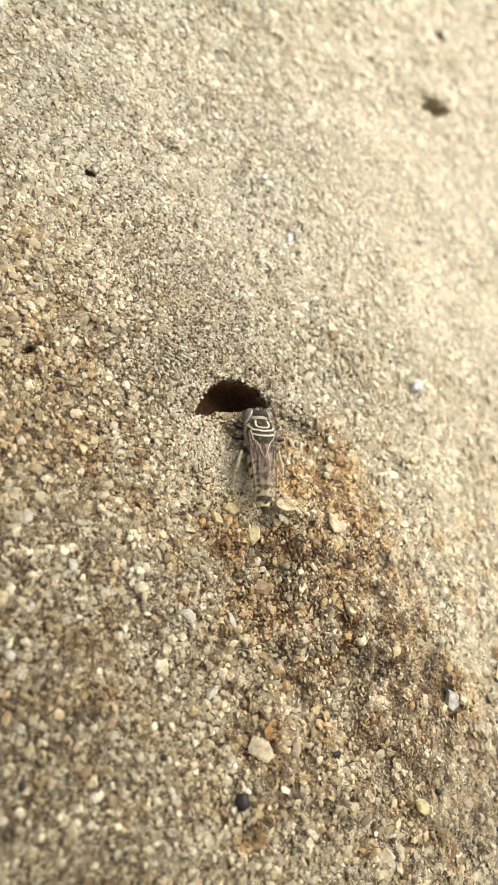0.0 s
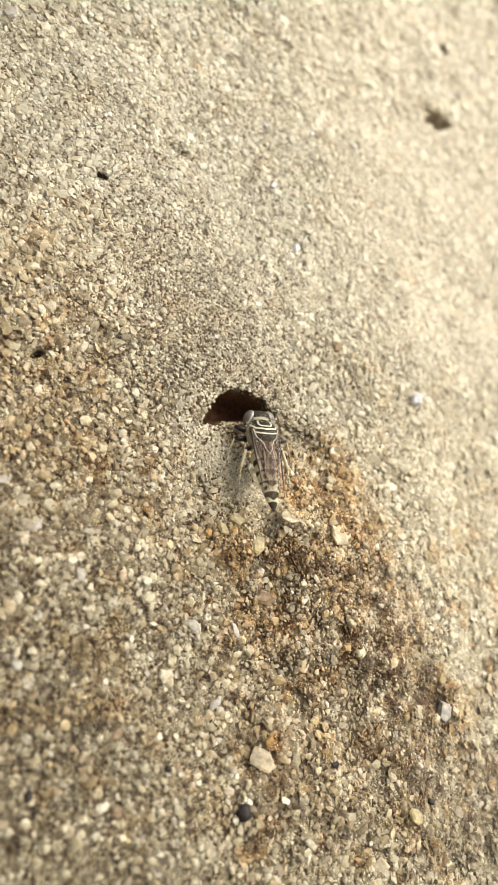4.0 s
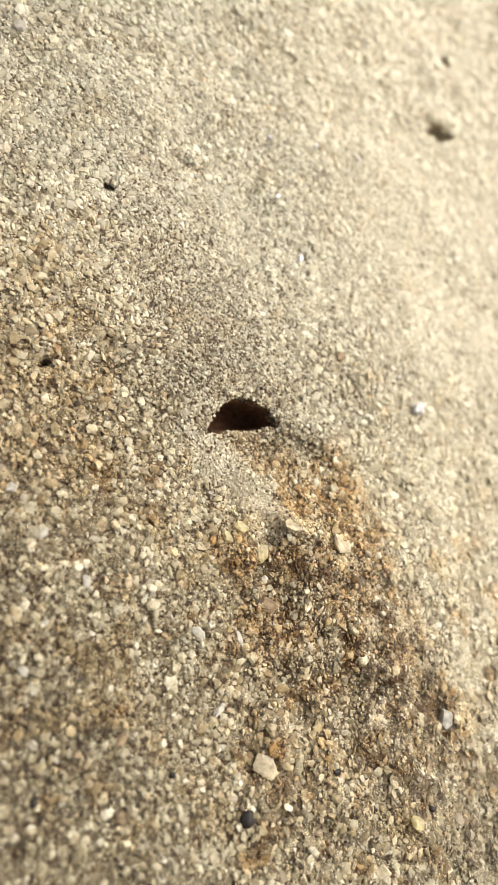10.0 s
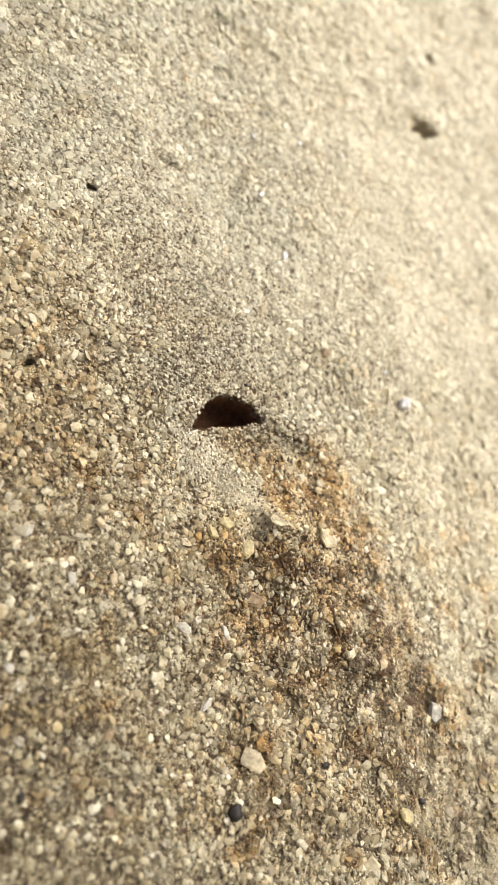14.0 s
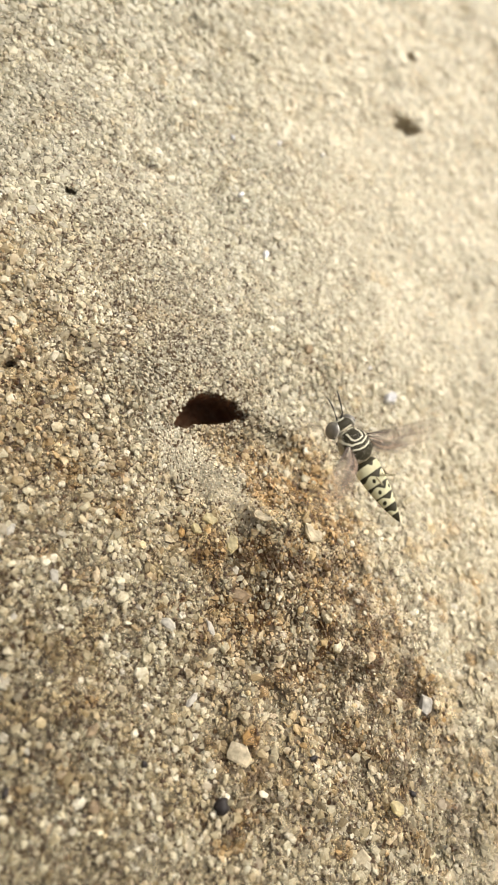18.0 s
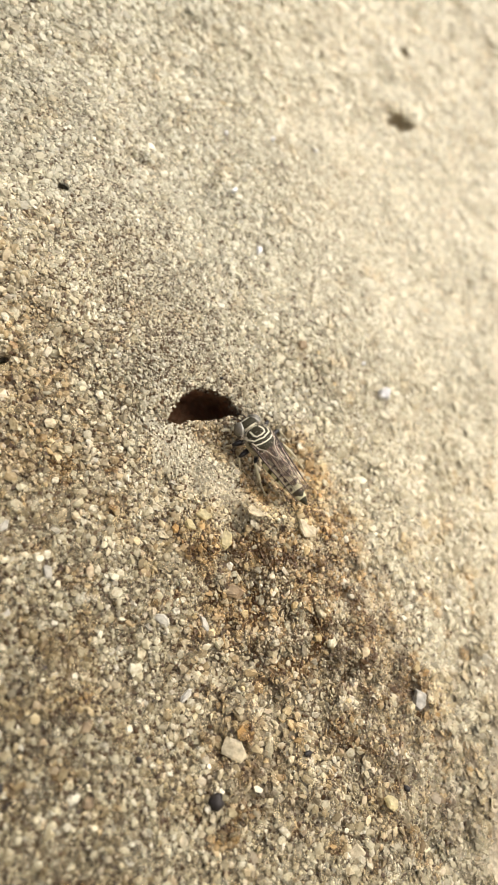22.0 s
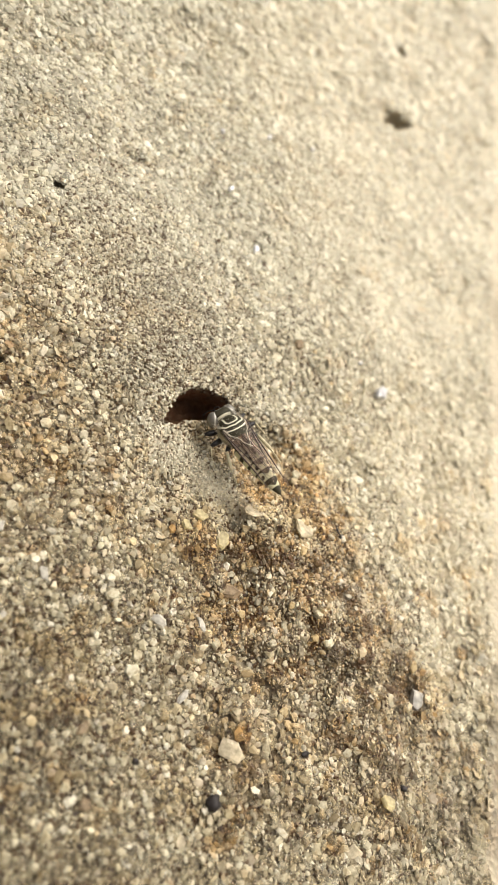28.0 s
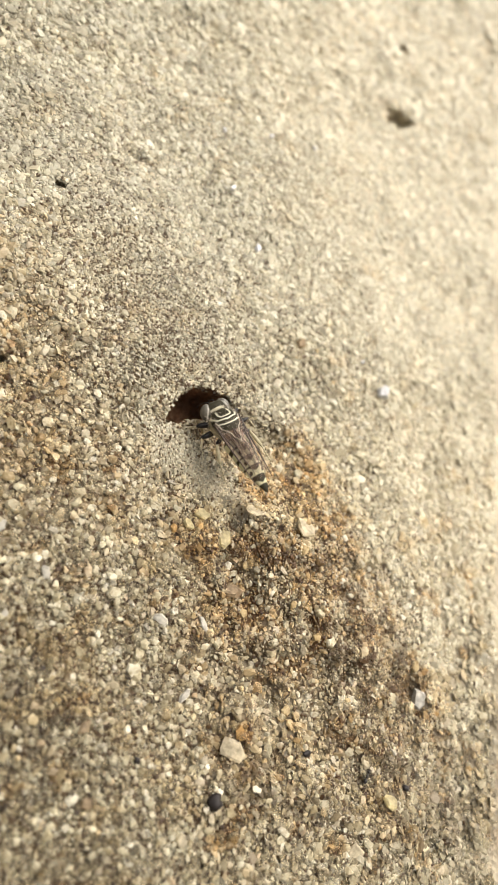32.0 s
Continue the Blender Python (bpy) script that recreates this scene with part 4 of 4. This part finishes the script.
def motions():
    walk(wasp, [
        (0, pose(-0.00117, -0.00215, -0.00124, 25.8, -7.7, -6.5)),
        (0.2, pose(-0.00155, -0.00414, -0.00051, -5.7, -6.0, -8.5)),
        (0.4, pose(-0.00160, -0.00244, -0.00075, 19.5, -4.4, -10.2)),
        (0.6, pose(-0.00103, -0.00233, -0.00122, 23.1, -7.0, -7.6)),
        (0.8, pose(-0.00091, -0.00253, -0.00104, 19.1, -5.9, -9.1)),
        (1, pose(-0.00222, -0.00388, -0.00041, -2.7, -7.0, -7.7)),
        (1.2, pose(-0.00194, -0.00256, -0.00047, 16.7, -5.2, -9.9)),
        (1.4, pose(-0.00204, -0.00246, -0.00022, 16.1, -3.2, -12.1)),
        (1.6, pose(-0.00192, -0.00261, -0.00030, 15.3, -5.6, -9.6)),
        (1.8, pose(-0.00293, -0.00344, 0.00004, 2.1, -6.4, -8.5)),
        (2, pose(-0.00255, -0.00250, -0.00016, 15.0, -6.6, -8.5)),
        (2.2, pose(-0.00233, -0.00207, -0.00021, 19.8, -8.8, -6.1)),
        (2.4, pose(-0.00249, -0.00259, -0.00001, 13.0, -8.4, -6.6)),
        (2.6, pose(-0.00288, -0.00305, 0.00054, 4.0, -11.3, -3.2)),
        (2.8, pose(-0.00227, -0.00128, -0.00003, 24.7, -8.5, -6.6)),
        (3, pose(-0.00178, -0.00152, -0.00004, 23.3, -7.9, -7.5)),
        (3.2, pose(-0.00235, -0.00188, 0.00015, 18.0, -9.8, -5.1)),
        (3.5, pose(-0.00227, -0.00226, 0.00009, 15.3, -8.9, -6.4)),
        (5.5, pose(-0.00277, -0.00277, 0.00007, 10.7, -9.7, -5.6)),
        (5.7, pose(-0.00335, -0.00365, 0.00053, -3.3, -8.4, -6.9)),
        (5.9, pose(-0.00302, -0.00253, 0.00009, 12.7, -7.9, -7.6)),
        (6, pose(-0.00252, -0.00183, -0.00007, 20.6, -8.5, -7.0)),
        (6.2, pose(-0.00301, -0.00223, -0.00010, 17.9, -10.3, -4.8)),
        (6.4, pose(-0.00347, -0.00389, 0.00045, -6.0, -8.6, -6.7)),
        (6.6, pose(-0.00319, -0.00222, 0.00010, 16.6, -10.7, -4.3)),
        (6.8, pose(-0.00267, -0.00184, 0.00038, 15.9, -7.9, -7.7)),
        (7, pose(-0.00304, -0.00174, 0.00020, 18.9, -8.3, -7.1)),
        (7.2, pose(-0.00408, -0.00358, 0.00086, -3.1, -11.1, -3.7)),
        (7.4, pose(-0.00344, -0.00253, 0.00080, 6.7, -8.2, -7.3)),
        (7.6, pose(-0.00367, -0.00208, 0.00075, 11.2, -7.4, -8.2)),
        (7.8, pose(-0.00358, -0.00188, 0.00065, 14.5, -9.3, -6.0)),
        (8, pose(-0.00335, -0.00279, 0.00110, 1.2, -8.1, -7.6)),
        (8.1, pose(-0.00319, -0.00262, 0.00077, 5.7, -7.9, -7.8)),
        (8.2, pose(-0.00263, -0.00126, 0.00039, 20.6, -8.5, -7.1)),
        (8.3, pose(-0.00262, -0.00134, 0.00022, 21.8, -8.8, -6.8)),
        (8.4, pose(-0.00227, -0.00144, 0.00034, 19.6, -7.3, -8.6)),
        (8.5, pose(-0.00209, -0.00156, 0.00150, 7.1, -8.2, -7.6)),
        (8.6, pose(0.00212, 0.00661, 0.00654, 32.4, -17.3, 16.6)),
        (8.7, pose(0.00535, 0.00544, 0.01728, 32.4, -17.9, 16.4)),
        (8.8, pose(0.01639, 0.01131, 0.02175, 38.5, -13.8, 9.7)),
        (9.0, pose(0.0700, 0.0300, 0.0560, 40.0, 0.0, -40.0)),
        (9.6, pose(0.1600, 0.0800, 0.1100, 30.0, 0.0, -60.0)),
        (12.5, pose(0.2400, 0.0600, 0.1400, 25.0, 0.0, 10.0)),
        (15.5, pose(0.1500, 0.0000, 0.0900, 25.0, 0.0, 60.0)),
        (16.4, pose(0.01529, -0.02603, 0.01334, 20.1, -25.7, 29.8)),
        (16.5, pose(0.01224, -0.02477, 0.01022, 21.0, -25.0, 29.0)),
        (16.6, pose(0.01356, -0.02472, 0.01120, 21.2, -25.0, 28.8)),
        (16.7, pose(0.01388, -0.02270, 0.01092, 21.0, -25.2, 29.1)),
        (16.8, pose(0.01322, -0.02034, 0.01087, 21.5, -24.9, 28.6)),
        (17, pose(0.00896, -0.01871, 0.01329, 22.3, -24.5, 27.9)),
        (17.2, pose(0.01142, -0.01671, 0.01266, 20.4, -25.6, 29.8)),
        (17.4, pose(0.00443, -0.02012, 0.01380, 20.9, -25.1, 29.3)),
        (17.6, pose(0.00538, -0.01514, 0.01145, 20.5, -25.2, 29.9)),
        (17.8, pose(0.00560, -0.01261, 0.01050, 23.3, -23.8, 27.1)),
        (18, pose(0.00614, -0.01128, 0.00748, 25.8, -22.3, 24.7)),
        (18.2, pose(0.00299, -0.01108, 0.00854, 17.9, -26.2, 32.5)),
        (18.4, pose(0.00452, -0.00442, 0.00444, 27.4, -21.0, 23.1)),
        (18.6, pose(0.00106, -0.00760, 0.00703, 25.3, -22.2, 25.1)),
        (18.8, pose(0.00267, -0.00134, -0.00214, 23.6, -22.7, 27.0)),
        (19, pose(0.00144, -0.00167, -0.00077, 22.0, -27.4, 19.0)),
        (19.2, pose(0.00164, -0.00191, -0.00118, 20.2, -27.1, 18.6)),
        (19.5, pose(0.00396, -0.00187, -0.00147, 20.4, -28.1, 19.7)),
        (19.8, pose(0.00450, -0.00233, -0.00060, 8.1, -30.2, 23.3)),
        (20, pose(0.00412, -0.00164, -0.00081, 20.5, -28.2, 19.7)),
        (20.2, pose(0.00433, -0.00179, -0.00099, 22.9, -24.8, 14.0)),
        (20.4, pose(0.00475, -0.00177, -0.00119, 21.4, -27.4, 18.2)),
        (20.6, pose(0.00424, -0.00301, 0.00026, -8.7, -32.2, 27.3)),
        (20.8, pose(0.00489, -0.00176, -0.00124, 22.2, -27.1, 17.5)),
        (21, pose(0.00464, -0.00168, -0.00093, 22.1, -27.0, 17.5)),
        (21.3, pose(0.00324, -0.00157, -0.00053, 18.7, -29.6, 22.3)),
        (21.6, pose(0.00324, -0.00146, -0.00028, 21.8, -27.7, 18.8)),
        (22, pose(0.00343, -0.00157, -0.00050, 18.4, -29.7, 22.4)),
        (22.3, pose(0.00352, -0.00278, -0.00021, -0.7, -30.2, 23.5)),
        (22.6, pose(0.00258, -0.00245, -0.00024, 4.4, -30.4, 24.0)),
        (22.8, pose(0.00334, -0.00167, -0.00093, 17.8, -30.0, 23.2)),
        (23, pose(0.00277, -0.00270, 0.00041, -9.1, -34.5, 32.9)),
        (23.2, pose(0.00242, -0.00155, -0.00043, 20.6, -28.4, 20.3)),
        (23.4, pose(0.00248, -0.00156, -0.00043, 20.2, -28.7, 20.7)),
        (23.6, pose(0.00263, -0.00151, -0.00007, 17.6, -30.3, 23.6)),
        (24, pose(0.00393, -0.00131, 0.00007, 25.3, -25.5, 14.8)),
        (24.3, pose(0.00325, -0.00158, -0.00061, 19.2, -29.3, 21.6)),
        (24.6, pose(0.00365, -0.00147, -0.00036, 23.9, -26.1, 16.0)),
        (25, pose(0.00350, -0.00148, -0.00036, 21.4, -28.1, 19.4)),
        (25.2, pose(0.00332, -0.00155, -0.00078, 23.1, -26.7, 17.1)),
        (25.5, pose(0.00211, -0.00156, -0.00017, 18.0, -30.2, 23.6)),
        (27.5, pose(0.00140, -0.00150, -0.00025, 24.4, -24.9, 14.8)),
        (27.7, pose(0.00125, -0.00128, 0.00001, 23.3, -27.0, 18.1)),
        (28, pose(-0.00023, -0.00216, 0.00061, 8.6, -26.5, 17.8)),
        (28.2, pose(-0.00011, -0.00234, 0.00033, 9.7, -25.7, 16.5)),
        (28.4, pose(0.00045, -0.00391, 0.00101, -20.4, -25.4, 16.0)),
        (28.6, pose(-0.00103, -0.00253, 0.00067, 6.2, -22.6, 12.0)),
        (28.8, pose(-0.00015, -0.00173, 0.00039, 16.3, -22.8, 12.0)),
        (29, pose(0.00006, -0.00165, 0.00049, 16.3, -22.6, 11.6)),
        (29.2, pose(0.00016, -0.00243, 0.00074, 7.4, -22.9, 12.0)),
        (29.4, pose(0.00058, -0.00101, 0.00003, 25.7, -25.4, 15.6)),
        (29.6, pose(0.00092, -0.00136, 0.00006, 22.2, -26.4, 17.2)),
        (29.8, pose(0.00029, -0.00227, 0.00061, 9.1, -25.0, 15.1)),
        (30, pose(-0.00102, -0.00281, 0.00083, 1.5, -23.7, 13.6)),
        (30.2, pose(-0.00084, -0.00217, 0.00046, 9.9, -26.4, 17.7)),
        (30.4, pose(-0.00039, -0.00360, 0.00151, -18.9, -28.6, 21.4)),
        (30.6, pose(-0.00204, -0.00259, 0.00106, 3.0, -25.0, 15.8)),
        (30.8, pose(-0.00174, -0.00236, 0.00109, 4.6, -23.0, 12.8)),
        (31, pose(-0.00057, -0.00365, 0.00183, -19.0, -25.2, 15.7)),
        (31.2, pose(-0.00121, -0.00233, 0.00112, 3.7, -23.0, 12.5)),
        (31.4, pose(-0.00130, -0.00136, 0.00072, 15.6, -26.4, 17.8)),
        (31.6, pose(-0.00046, -0.00057, 0.00069, 20.6, -28.4, 20.7)),
        (31.8, pose(-0.00153, -0.00309, 0.00158, -6.6, -17.5, 5.2)),
        (32, pose(-0.00161, -0.00179, 0.00088, 11.3, -23.8, 14.0)),
    ])
    for wing, name, s, hinge in wings:
        walk(wing, wing_rows(name, s, hinge))
    for leg, kind, s, hip in legs:
        walk(leg, leg_rows(kind, s, hip))
    for antenna, s in antennae:
        walk(antenna, antenna_rows(s))
    walk(ant, ant_rows())
    for ob, start, a, b, high in thrown:
        walk(ob, thrown_rows(start, a, b, high))


motions()
